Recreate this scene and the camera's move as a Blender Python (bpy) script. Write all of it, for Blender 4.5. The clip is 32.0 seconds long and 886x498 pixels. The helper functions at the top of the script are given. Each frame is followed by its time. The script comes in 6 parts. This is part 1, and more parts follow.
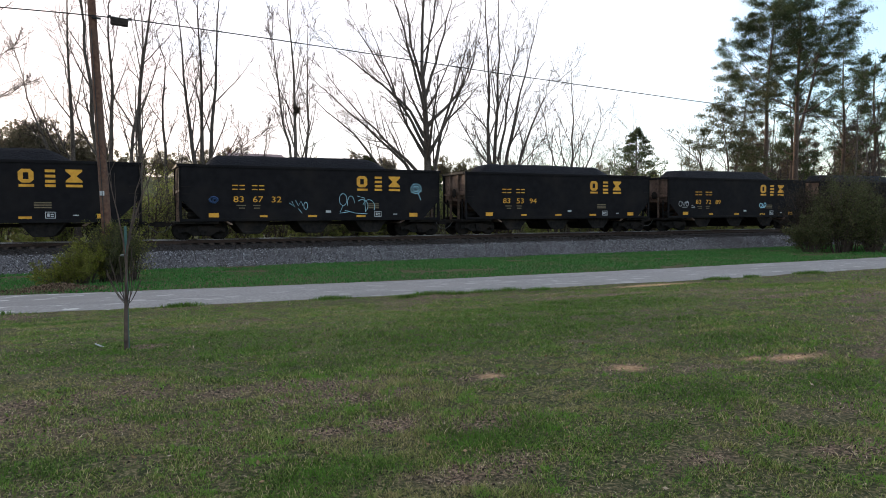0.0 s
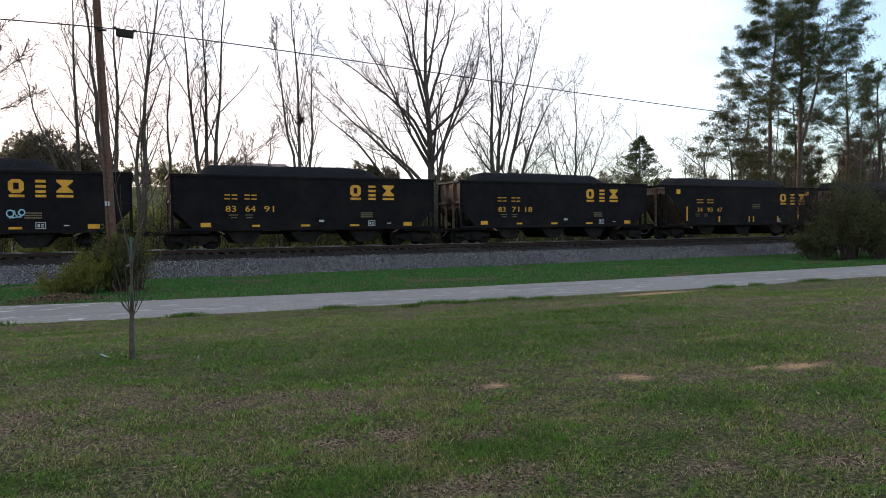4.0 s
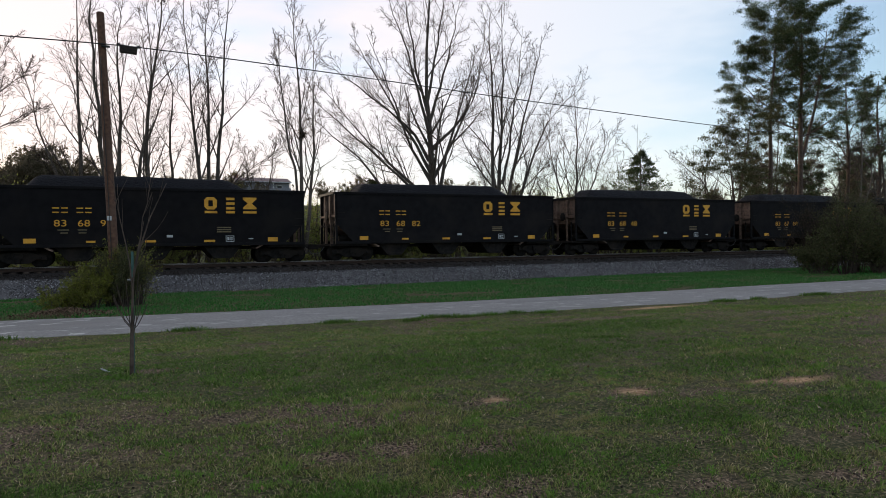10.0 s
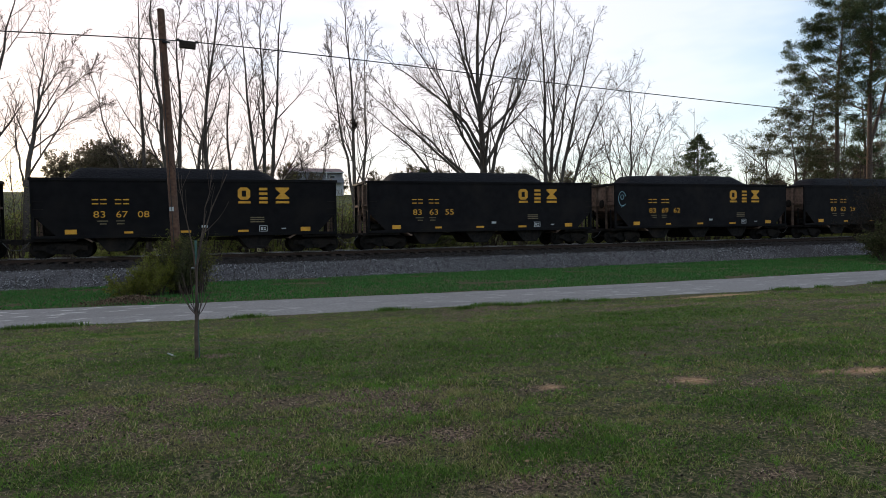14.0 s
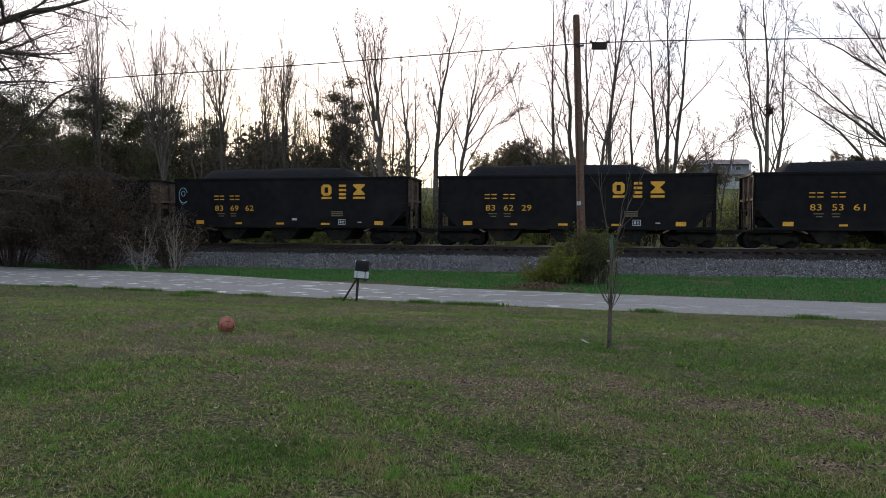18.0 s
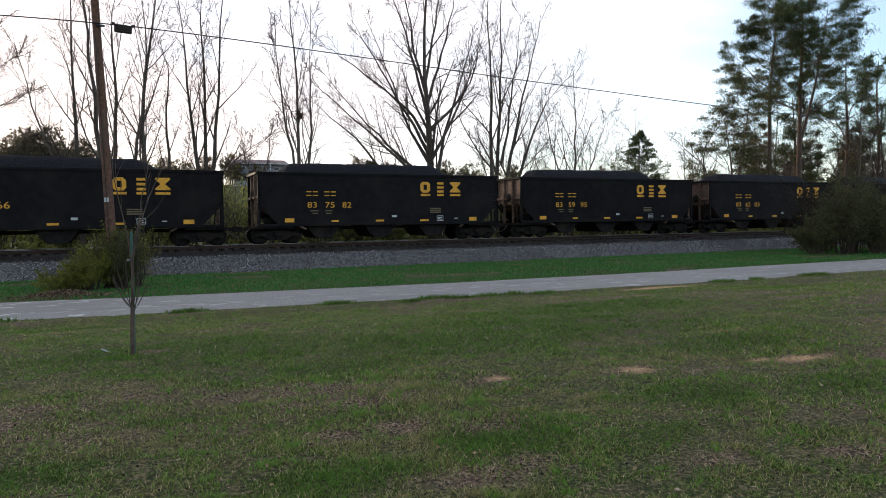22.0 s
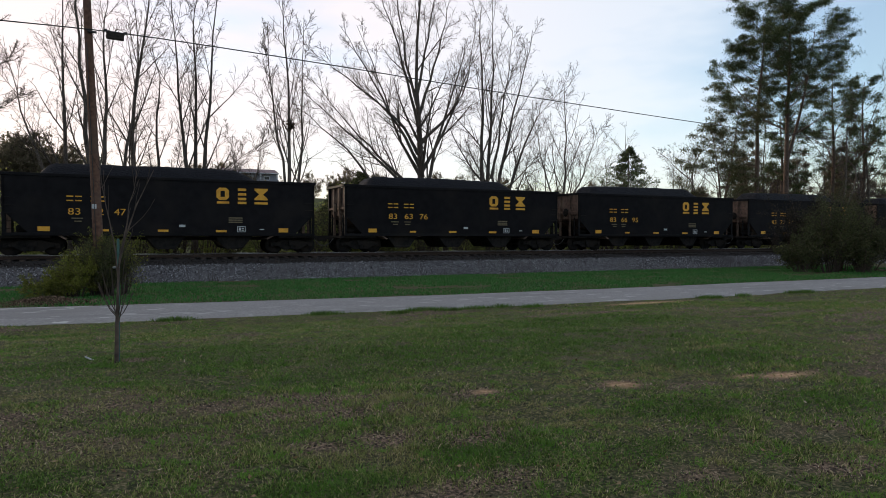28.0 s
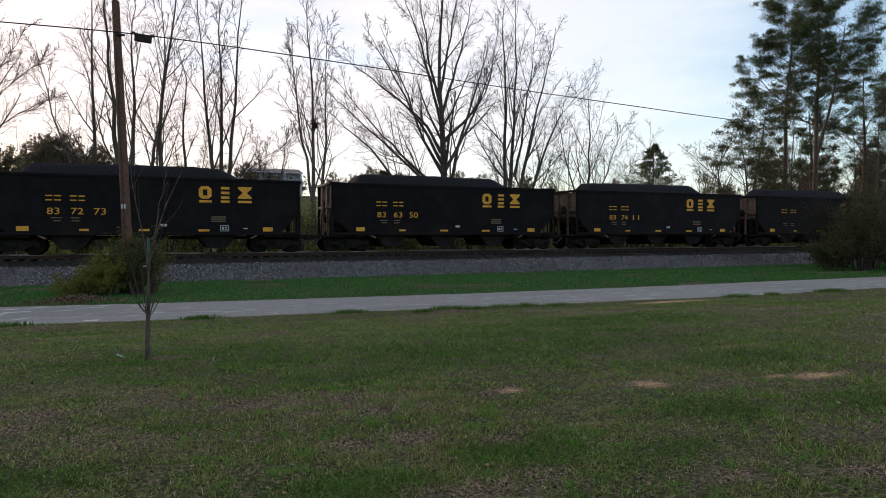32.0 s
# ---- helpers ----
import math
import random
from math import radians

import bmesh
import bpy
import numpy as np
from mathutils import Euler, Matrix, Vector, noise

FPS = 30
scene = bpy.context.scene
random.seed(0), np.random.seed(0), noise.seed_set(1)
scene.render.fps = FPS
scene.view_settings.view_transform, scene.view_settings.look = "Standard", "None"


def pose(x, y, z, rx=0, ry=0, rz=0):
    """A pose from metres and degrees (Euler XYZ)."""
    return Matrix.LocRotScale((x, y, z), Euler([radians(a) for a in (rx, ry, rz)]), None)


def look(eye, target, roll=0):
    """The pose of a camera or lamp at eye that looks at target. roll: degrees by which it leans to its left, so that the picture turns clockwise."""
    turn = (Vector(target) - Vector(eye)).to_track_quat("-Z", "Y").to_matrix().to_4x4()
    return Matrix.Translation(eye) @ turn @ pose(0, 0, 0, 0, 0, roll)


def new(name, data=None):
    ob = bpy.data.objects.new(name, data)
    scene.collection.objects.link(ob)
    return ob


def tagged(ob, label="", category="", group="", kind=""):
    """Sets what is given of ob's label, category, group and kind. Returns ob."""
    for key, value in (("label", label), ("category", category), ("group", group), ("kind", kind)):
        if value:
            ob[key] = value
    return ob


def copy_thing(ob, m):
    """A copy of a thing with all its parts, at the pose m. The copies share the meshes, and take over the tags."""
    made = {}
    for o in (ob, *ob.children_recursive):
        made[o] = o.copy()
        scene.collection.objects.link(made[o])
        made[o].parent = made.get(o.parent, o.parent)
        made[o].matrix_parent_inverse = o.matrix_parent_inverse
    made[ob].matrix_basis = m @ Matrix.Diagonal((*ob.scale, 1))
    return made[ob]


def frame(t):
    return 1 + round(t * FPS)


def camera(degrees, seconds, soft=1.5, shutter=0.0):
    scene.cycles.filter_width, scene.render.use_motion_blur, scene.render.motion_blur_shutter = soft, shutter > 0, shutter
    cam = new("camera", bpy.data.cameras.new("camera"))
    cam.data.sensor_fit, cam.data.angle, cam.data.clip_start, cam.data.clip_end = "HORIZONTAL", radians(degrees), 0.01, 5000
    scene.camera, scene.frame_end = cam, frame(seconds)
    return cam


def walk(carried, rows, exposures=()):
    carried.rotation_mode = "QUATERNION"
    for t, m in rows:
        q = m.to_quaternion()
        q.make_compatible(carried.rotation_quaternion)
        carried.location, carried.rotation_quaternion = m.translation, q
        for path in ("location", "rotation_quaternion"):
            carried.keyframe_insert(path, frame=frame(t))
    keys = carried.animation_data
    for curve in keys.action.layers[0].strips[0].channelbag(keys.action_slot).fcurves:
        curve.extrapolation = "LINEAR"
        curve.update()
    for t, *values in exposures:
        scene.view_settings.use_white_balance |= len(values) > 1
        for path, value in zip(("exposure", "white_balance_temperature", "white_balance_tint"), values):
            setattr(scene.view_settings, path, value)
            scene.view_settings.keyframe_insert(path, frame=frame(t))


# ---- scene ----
# x runs along the railway, y away from the lawn, z = 0 on the lawn under the camera
cam = camera(66.57, 32.0, soft=0.9)
PATH = [
    (0, pose(0.000, 0.000, 1.550, 87.20, 0.30, -25.58)),
    (0.5, pose(0.004, 0.009, 1.550, 87.17, 0.50, -25.33)),
    (1, pose(0.000, -0.000, 1.560, 87.27, 0.26, -25.32)),
    (1.5, pose(0.000, 0.000, 1.550, 87.40, 0.25, -24.85)),
    (2, pose(-0.018, 0.009, 1.550, 87.37, 0.29, -24.74)),
    (2.5, pose(-0.018, 0.009, 1.560, 87.42, 0.35, -25.20)),
    (3, pose(-0.018, 0.009, 1.550, 87.77, 0.30, -25.10)),
    (3.5, pose(-0.009, 0.004, 1.560, 87.86, 0.50, -25.26)),
    (5.5, pose(-0.009, -0.018, 1.560, 88.13, 0.40, -25.13)),
    (6, pose(-0.049, -0.010, 1.560, 87.99, 0.27, -24.71)),
    (6.5, pose(-0.013, -0.005, 1.560, 88.16, 0.31, -24.68)),
    (7, pose(-0.013, -0.005, 1.560, 88.15, 0.48, -24.77)),
    (7.5, pose(-0.013, -0.005, 1.550, 88.29, 0.45, -24.67)),
    (8, pose(-0.027, -0.009, 1.550, 88.25, 0.68, -24.76)),
    (8.5, pose(-0.027, -0.009, 1.560, 88.19, 0.62, -25.24)),
    (9, pose(-0.027, -0.009, 1.560, 88.55, 0.62, -25.70)),
    (9.5, pose(-0.009, -0.018, 1.550, 89.13, 0.11, -26.19)),
    (10, pose(-0.004, -0.031, 1.560, 89.14, 0.58, -25.14)),
    (10.5, pose(-0.004, -0.031, 1.550, 88.56, 0.61, -24.38)),
    (11, pose(0.023, -0.022, 1.570, 88.12, 0.72, -24.92)),
    (11.5, pose(0.014, -0.040, 1.550, 89.88, -0.18, -26.03)),
    (12, pose(-0.031, -0.018, 1.550, 88.94, 0.55, -24.69)),
    (12.5, pose(-0.013, -0.027, 1.550, 88.50, 0.84, -24.75)),
    (13, pose(-0.027, -0.009, 1.550, 88.36, 0.60, -24.30)),
    (13.5, pose(-0.035, -0.027, 1.550, 88.34, 0.76, -22.75)),
    (15.5, pose(-0.195, -0.084, 1.571, 88.04, 0.69, -8.40)),
    (16, pose(-0.274, -0.157, 1.591, 88.29, 0.44, -0.58)),
    (16.5, pose(-0.262, -0.107, 1.581, 88.05, -0.17, 6.47)),
    (17, pose(-0.306, -0.153, 1.591, 88.04, -0.66, 11.04)),
    (17.5, pose(-0.302, -0.144, 1.581, 87.95, -0.32, 11.83)),
    (18, pose(-0.279, -0.144, 1.581, 87.89, -0.21, 11.87)),
    (18.5, pose(-0.244, -0.116, 1.571, 87.93, -0.39, 9.29)),
    (19, pose(-0.217, -0.107, 1.571, 87.67, -0.73, 1.66)),
    (19.5, pose(-0.138, -0.011, 1.551, 87.70, -1.08, -7.00)),
    (20, pose(-0.090, -0.001, 1.530, 87.79, -0.41, -13.36)),
    (20.5, pose(-0.036, 0.017, 1.540, 87.41, 0.13, -18.36)),
    (21, pose(-0.022, -0.000, 1.540, 87.75, -0.11, -22.95)),
    (21.5, pose(-0.014, 0.018, 1.530, 87.89, 0.13, -25.00)),
    (22, pose(-0.023, 0.022, 1.530, 87.60, 0.70, -25.33)),
    (22.5, pose(-0.027, 0.013, 1.530, 87.76, 0.79, -25.46)),
    (23, pose(-0.014, 0.018, 1.520, 87.73, 0.92, -25.71)),
    (23.5, pose(-0.014, 0.018, 1.520, 87.92, 0.60, -26.28)),
    (24, pose(-0.014, 0.018, 1.530, 88.26, 0.38, -26.22)),
    (24.5, pose(-0.014, 0.018, 1.550, 88.64, 0.19, -26.49)),
    (25, pose(-0.005, 0.013, 1.530, 88.61, 0.28, -26.44)),
    (25.5, pose(-0.014, 0.018, 1.530, 88.47, 0.09, -26.03)),
    (27.5, pose(-0.014, 0.018, 1.530, 88.67, -0.04, -26.38)),
    (28, pose(-0.018, 0.009, 1.530, 88.63, -0.22, -26.20)),
    (28.5, pose(-0.032, 0.026, 1.530, 88.67, -0.08, -26.34)),
    (29, pose(-0.027, 0.013, 1.530, 88.54, -0.16, -25.66)),
    (29.5, pose(-0.036, 0.017, 1.520, 88.48, -0.10, -25.08)),
    (30, pose(-0.023, 0.022, 1.520, 88.42, -0.12, -25.07)),
    (30.5, pose(-0.036, 0.017, 1.530, 88.37, -0.18, -25.05)),
    (31, pose(-0.027, 0.013, 1.530, 88.47, -0.18, -24.85)),
    (31.5, pose(-0.027, 0.013, 1.520, 88.48, -0.11, -24.84)),
    (32, pose(-0.045, 0.022, 1.530, 88.51, -0.05, -24.27)),
]
EXPOSURES = [(0, 2.12), (3, 2.03), (6, 1.76), (9, 1.6), (10, 1.42), (11, 1.42), (12, 1.24), (13, 1.4), (16, 1.6), (16.5, 1.66), (17, 1.86), (18, 1.9), (20, 1.88), (22, 1.88), (24, 1.72), (25, 1.5), (28, 1.42), (29, 1.4), (32, 1.48)]
walk(cam, PATH, EXPOSURES)

# ---- light ----
SUN_AZ, SUN_EL = -24.0, 5.0          # degrees clockwise from +y, above the horizon
world = bpy.data.worlds.new("sky")
scene.world = world
world.use_nodes = True
wn, wl = world.node_tree.nodes, world.node_tree.links
sky = wn.new("ShaderNodeTexSky")
sky.sky_type, sky.sun_disc = "NISHITA", False
sky.sun_elevation, sky.sun_rotation = radians(SUN_EL), radians(SUN_AZ)
sky.altitude, sky.air_density, sky.dust_density, sky.ozone_density = 200, 1.0, 0.7, 2.6
# thin high cloud over the low sun's sky, with a few clearer gaps
wt = wn.new("ShaderNodeTexCoord")
wm = wn.new("ShaderNodeMapping")
wm.inputs["Scale"].default_value = (1.0, 1.0, 3.4)
wc = wn.new("ShaderNodeTexNoise")
wc.inputs["Scale"].default_value, wc.inputs["Detail"].default_value, wc.inputs["Roughness"].default_value = 1.6, 5, 0.55
wr = wn.new("ShaderNodeMapRange")
for key, value in (("From Min", 0.4), ("From Max", 0.6), ("To Min", 0.35), ("To Max", 0.9)):
    wr.inputs[key].default_value = value
wx = wn.new("ShaderNodeMixRGB")
# the veil is warmer towards the sun and thinner away from it
wd = wn.new("ShaderNodeVectorMath")
wd.operation = "DOT_PRODUCT"
wd.inputs[1].default_value = (math.sin(radians(SUN_AZ)), math.cos(radians(SUN_AZ)), 0.05)
wl.new(wt.outputs["Generated"], wd.inputs[0])
wv = wn.new("ShaderNodeValToRGB")
for i, (p, c) in enumerate(((0.3, (0.89, 0.91, 0.94)), (1.0, (1.0, 0.82, 0.77)))):
    wv.color_ramp.elements[i].position, wv.color_ramp.elements[i].color = p, (*c, 1)
wl.new(wd.outputs["Value"], wv.inputs["Fac"])
wg = wn.new("ShaderNodeMixRGB")
wg.blend_type = "MULTIPLY"
wg.inputs["Fac"].default_value = 1.0
wg.inputs["Color2"].default_value = (2.9, 2.9, 2.93, 1)
wl.new(wv.outputs[0], wg.inputs["Color1"])
wl.new(wg.outputs[0], wx.inputs["Color2"])
wf = wn.new("ShaderNodeMapRange")
for key, value in (("From Min", 0.25), ("From Max", 0.8), ("To Min", 0.7), ("To Max", 1.0)):
    wf.inputs[key].default_value = value
wl.new(wd.outputs["Value"], wf.inputs["Value"])
wp = wn.new("ShaderNodeMath")
wp.operation = "MULTIPLY"
wl.new(wr.outputs[0], wp.inputs[0]), wl.new(wf.outputs[0], wp.inputs[1])
wl.new(wt.outputs["Generated"], wm.inputs["Vector"])
wl.new(wm.outputs[0], wc.inputs["Vector"])
wl.new(wc.outputs["Fac"], wr.inputs["Value"])
wl.new(wp.outputs[0], wx.inputs["Fac"])
wl.new(sky.outputs[0], wx.inputs["Color1"])
wl.new(wx.outputs[0], wn["Background"].inputs[0])
wn["Background"].inputs[1].default_value = 0.15
sun = new("sun", bpy.data.lights.new("sun", "SUN"))
sun.data.energy, sun.data.angle, sun.data.color = 0.9, radians(3), (1.0, 0.82, 0.62)
a, e = radians(SUN_AZ), radians(SUN_EL)
sun.matrix_world = look((200 * math.sin(a) * math.cos(e), 200 * math.cos(a) * math.cos(e), 200 * math.sin(e)), (0, 0, 0))

# ---- materials ----


def mat(name, c1, c2, scale=8.0, rough=0.85, bump=0.0, c3=None, big=0.8, metal=0.0, bump_scale=None, rand=0.0, spec=0.3):
    """Two colours by fine noise, a third by coarse noise, in metres of the object."""
    m = bpy.data.materials.new(name)
    m.use_nodes = True
    n, l = m.node_tree.nodes, m.node_tree.links
    b = n["Principled BSDF"]
    b.inputs["Roughness"].default_value, b.inputs["Metallic"].default_value = rough, metal
    b.inputs["Specular IOR Level"].default_value = spec
    tc = n.new("ShaderNodeTexCoord")
    f = n.new("ShaderNodeTexNoise")
    f.inputs["Scale"].default_value, f.inputs["Detail"].default_value = scale, 6
    l.new(tc.outputs["Object"], f.inputs["Vector"])
    ramp = n.new("ShaderNodeValToRGB")
    ramp.color_ramp.elements[0].position, ramp.color_ramp.elements[1].position = 0.34, 0.66
    ramp.color_ramp.elements[0].color, ramp.color_ramp.elements[1].color = (*c1, 1), (*c2, 1)
    l.new(f.outputs["Fac"], ramp.inputs["Fac"])
    col = ramp.outputs["Color"]
    if c3:
        g = n.new("ShaderNodeTexNoise")
        g.inputs["Scale"].default_value, g.inputs["Detail"].default_value = big, 4
        l.new(tc.outputs["Object"], g.inputs["Vector"])
        mr = n.new("ShaderNodeMapRange")
        mr.inputs["From Min"].default_value, mr.inputs["From Max"].default_value = 0.5, 0.68
        l.new(g.outputs["Fac"], mr.inputs["Value"])
        mx = n.new("ShaderNodeMixRGB")
        mx.inputs["Color2"].default_value = (*c3, 1)
        l.new(mr.outputs[0], mx.inputs["Fac"])
        l.new(col, mx.inputs["Color1"])
        col = mx.outputs["Color"]
    if rand:
        oi = n.new("ShaderNodeObjectInfo")
        hs = n.new("ShaderNodeHueSaturation")
        mr = n.new("ShaderNodeMapRange")
        mr.inputs["To Min"].default_value, mr.inputs["To Max"].default_value = 1 - rand, 1 + rand
        l.new(oi.outputs["Random"], mr.inputs["Value"])
        l.new(mr.outputs[0], hs.inputs["Value"])
        l.new(col, hs.inputs["Color"])
        col = hs.outputs["Color"]
    l.new(col, b.inputs["Base Color"])
    if bump:
        h = n.new("ShaderNodeTexNoise")
        h.inputs["Scale"].default_value, h.inputs["Detail"].default_value = bump_scale or scale * 3, 6
        l.new(tc.outputs["Object"], h.inputs["Vector"])
        bp = n.new("ShaderNodeBump")
        bp.inputs["Strength"].default_value, bp.inputs["Distance"].default_value = 0.8, bump
        l.new(h.outputs["Fac"], bp.inputs["Height"])
        l.new(bp.outputs[0], b.inputs["Normal"])
    return m


def island_mat(name, colours, rough=0.7, big=None, big_scale=0.4, trans=0.0, spots=None, spot_scale=2.2):
    """Each loose piece takes one of the colours; coarse noise shifts whole patches towards another."""
    m = bpy.data.materials.new(name)
    m.use_nodes = True
    n, l = m.node_tree.nodes, m.node_tree.links
    b = n["Principled BSDF"]
    b.inputs["Roughness"].default_value, b.inputs["Specular IOR Level"].default_value = rough, 0.1
    g = n.new("ShaderNodeNewGeometry")
    r = n.new("ShaderNodeValToRGB")
    while len(r.color_ramp.elements) < len(colours):
        r.color_ramp.elements.new(0.5)
    for i, c in enumerate(colours):
        r.color_ramp.elements[i].position, r.color_ramp.elements[i].color = i / (len(colours) - 1), (*c, 1)
    l.new(g.outputs["Random Per Island"], r.inputs["Fac"])
    col = r.outputs["Color"]
    for patch, sc, lo, hi in ((big, big_scale, 0.5, 0.72), (spots, spot_scale, 0.5, 0.62)):
        if not patch:
            continue
        t = n.new("ShaderNodeTexNoise")
        t.inputs["Scale"].default_value, t.inputs["Detail"].default_value = sc, 4
        tc = n.new("ShaderNodeTexCoord")
        l.new(tc.outputs["Object"], t.inputs["Vector"])
        mr = n.new("ShaderNodeMapRange")
        mr.inputs["From Min"].default_value, mr.inputs["From Max"].default_value, mr.inputs["To Max"].default_value = lo, hi, 0.8
        l.new(t.outputs["Fac"], mr.inputs["Value"])
        mx = n.new("ShaderNodeMixRGB")
        mx.inputs["Color2"].default_value = (*patch, 1)
        l.new(mr.outputs[0], mx.inputs["Fac"])
        l.new(col, mx.inputs["Color1"])
        col = mx.outputs["Color"]
    l.new(col, b.inputs["Base Color"])
    if trans:
        tr = n.new("ShaderNodeBsdfTranslucent")
        l.new(col, tr.inputs["Color"])
        ms = n.new("ShaderNodeMixShader")
        ms.inputs[0].default_value = trans
        l.new(b.outputs[0], ms.inputs[1])
        l.new(tr.outputs[0], ms.inputs[2])
        l.new(ms.outputs[0], n["Material Output"].inputs["Surface"])
    return m


M_BARK = mat("bark", (0.045, 0.036, 0.03), (0.125, 0.1, 0.083), 14, 0.95, 0.02, (0.085, 0.074, 0.063), 1.2, rand=0.25)
M_TWIG = mat("twig_bark", (0.036, 0.026, 0.021), (0.085, 0.061, 0.049), 10, 0.95, rand=0.3)
M_PINEBARK = mat("pine_bark", (0.045, 0.032, 0.025), (0.12, 0.08, 0.06), 9, 0.95, 0.03, (0.075, 0.055, 0.045), 0.8)
M_NEEDLE = island_mat("pine_needles", [(0.025, 0.041, 0.019), (0.045, 0.067, 0.028), (0.076, 0.1, 0.04), (0.12, 0.116, 0.056)], 0.6, (0.052, 0.062, 0.029), 0.35, 0.35)
M_OLIVE = island_mat("thin_olive_needles", [(0.036, 0.046, 0.02), (0.064, 0.074, 0.031), (0.095, 0.094, 0.044), (0.115, 0.088, 0.046)], 0.6, (0.07, 0.068, 0.034), 0.35, 0.4)
# distant needles: haze is put into the colour, paler and browner
M_FARWOOD = island_mat("haze_paled_needles", [(0.075, 0.07, 0.042), (0.13, 0.11, 0.068), (0.18, 0.135, 0.1)], 0.7, (0.15, 0.105, 0.083), 0.1, 0.55)
M_CEDAR = island_mat("cedar_leaves", [(0.028, 0.034, 0.015), (0.055, 0.064, 0.026), (0.095, 0.104, 0.042), (0.11, 0.088, 0.05)], 0.9, (0.06, 0.052, 0.03), 0.5, 0.3)
M_PRIVET = island_mat("privet_leaves", [(0.06, 0.078, 0.012), (0.13, 0.15, 0.022), (0.2, 0.21, 0.034), (0.25, 0.22, 0.055)], 0.6, (0.09, 0.09, 0.025), 0.9, 0.4)
M_BRUSH = island_mat("brush_leaves", [(0.1, 0.12, 0.03), (0.18, 0.22, 0.05), (0.27, 0.3, 0.08), (0.22, 0.17, 0.09)], 0.7, (0.14, 0.13, 0.05), 0.5, 0.5)
M_WEED = island_mat("fresh_weed_leaves", [(0.16, 0.19, 0.045), (0.26, 0.3, 0.07), (0.36, 0.38, 0.1), (0.34, 0.28, 0.13)], 0.7, (0.24, 0.22, 0.08), 0.5, 0.5)
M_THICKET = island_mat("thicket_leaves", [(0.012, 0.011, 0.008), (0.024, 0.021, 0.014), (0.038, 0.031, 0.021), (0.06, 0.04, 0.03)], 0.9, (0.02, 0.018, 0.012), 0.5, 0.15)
M_BRAMBLE = island_mat("bramble_leaves", [(0.026, 0.02, 0.015), (0.046, 0.035, 0.025), (0.07, 0.05, 0.035), (0.115, 0.07, 0.05)], 0.9, (0.038, 0.034, 0.022), 0.5, 0.25)
M_BLADE = island_mat("grass_blades", [(0.026, 0.038, 0.008), (0.06, 0.094, 0.018), (0.105, 0.16, 0.027), (0.13, 0.205, 0.036), (0.2, 0.28, 0.062), (0.26, 0.25, 0.09), (0.54, 0.42, 0.25)], 0.6, (0.34, 0.26, 0.13), 1.0, 0.25, (0.11, 0.245, 0.028), 5.5)
M_LUSH = island_mat("lush_grass_blades", [(0.024, 0.046, 0.008), (0.05, 0.098, 0.016), (0.08, 0.15, 0.024), (0.12, 0.2, 0.036), (0.19, 0.24, 0.07)], 0.6, (0.06, 0.1, 0.02), 0.8, 0.25, (0.085, 0.18, 0.024), 3.5)
M_THATCH = island_mat("dead_grass", [(0.04, 0.026, 0.018), (0.15, 0.1, 0.063), (0.36, 0.25, 0.155), (0.52, 0.39, 0.25), (0.7, 0.57, 0.41)], 0.8)
M_CLOD = island_mat("soil_clods", [(0.012, 0.01, 0.009), (0.03, 0.023, 0.019), (0.07, 0.05, 0.04)], 0.95)
M_VERGE = island_mat("verge_blades", [(0.024, 0.105, 0.02), (0.04, 0.15, 0.03), (0.058, 0.185, 0.042), (0.11, 0.17, 0.06)], 0.55, (0.05, 0.13, 0.036), 0.2, 0.3, (0.09, 0.14, 0.05), 0.55)
M_DRYLEAF = island_mat("dead_leaves", [(0.09, 0.055, 0.03), (0.2, 0.12, 0.06), (0.32, 0.22, 0.13), (0.4, 0.33, 0.25)], 0.8)
M_LITTER = island_mat("brown_leaf_litter", [(0.035, 0.022, 0.015), (0.075, 0.048, 0.03), (0.13, 0.085, 0.055), (0.24, 0.17, 0.12)], 0.85)
M_STONE = island_mat("ballast_stones", [(0.026, 0.025, 0.027), (0.075, 0.072, 0.078), (0.155, 0.148, 0.155), (0.4, 0.39, 0.4)], 0.9, (0.09, 0.08, 0.08), 0.3)
M_BALLAST = mat("ballast_bed", (0.03, 0.028, 0.03), (0.15, 0.14, 0.143), 16, 0.95, 0.05, (0.085, 0.075, 0.075), 0.4, bump_scale=22)
M_DARKBED = mat("dark_ballast", (0.006, 0.005, 0.005), (0.028, 0.021, 0.018), 18, 0.95, 0.05, (0.016, 0.012, 0.01), 0.5, bump_scale=22)
M_CREOSOTE = mat("creosoted_wood", (0.018, 0.013, 0.011), (0.045, 0.032, 0.025), 10, 0.9, 0.01, rand=0.3)
M_RAIL = mat("rail_steel", (0.03, 0.019, 0.015), (0.05, 0.03, 0.022), 12, 0.75, 0.002, metal=0.4)
M_RAILTOP = mat("polished_rail_head", (0.38, 0.36, 0.35), (0.55, 0.53, 0.52), 20, 0.3, 0, metal=1.0)
M_CAR = mat("black_car_paint", (0.007, 0.0066, 0.0074), (0.0115, 0.0107, 0.0117), 2.5, 0.62, 0.003, (0.015, 0.013, 0.0125), 0.5, bump_scale=6, rand=0.15, spec=0.04)
M_CARIRON = mat("dirty_underframe_iron", (0.008, 0.0075, 0.0075), (0.02, 0.017, 0.0155), 6, 0.9, 0.004, (0.026, 0.02, 0.017), 1.0, spec=0.1)
M_HOSE = mat("grey_hose_rubber", (0.1, 0.1, 0.1), (0.16, 0.16, 0.16), 9, 0.7)
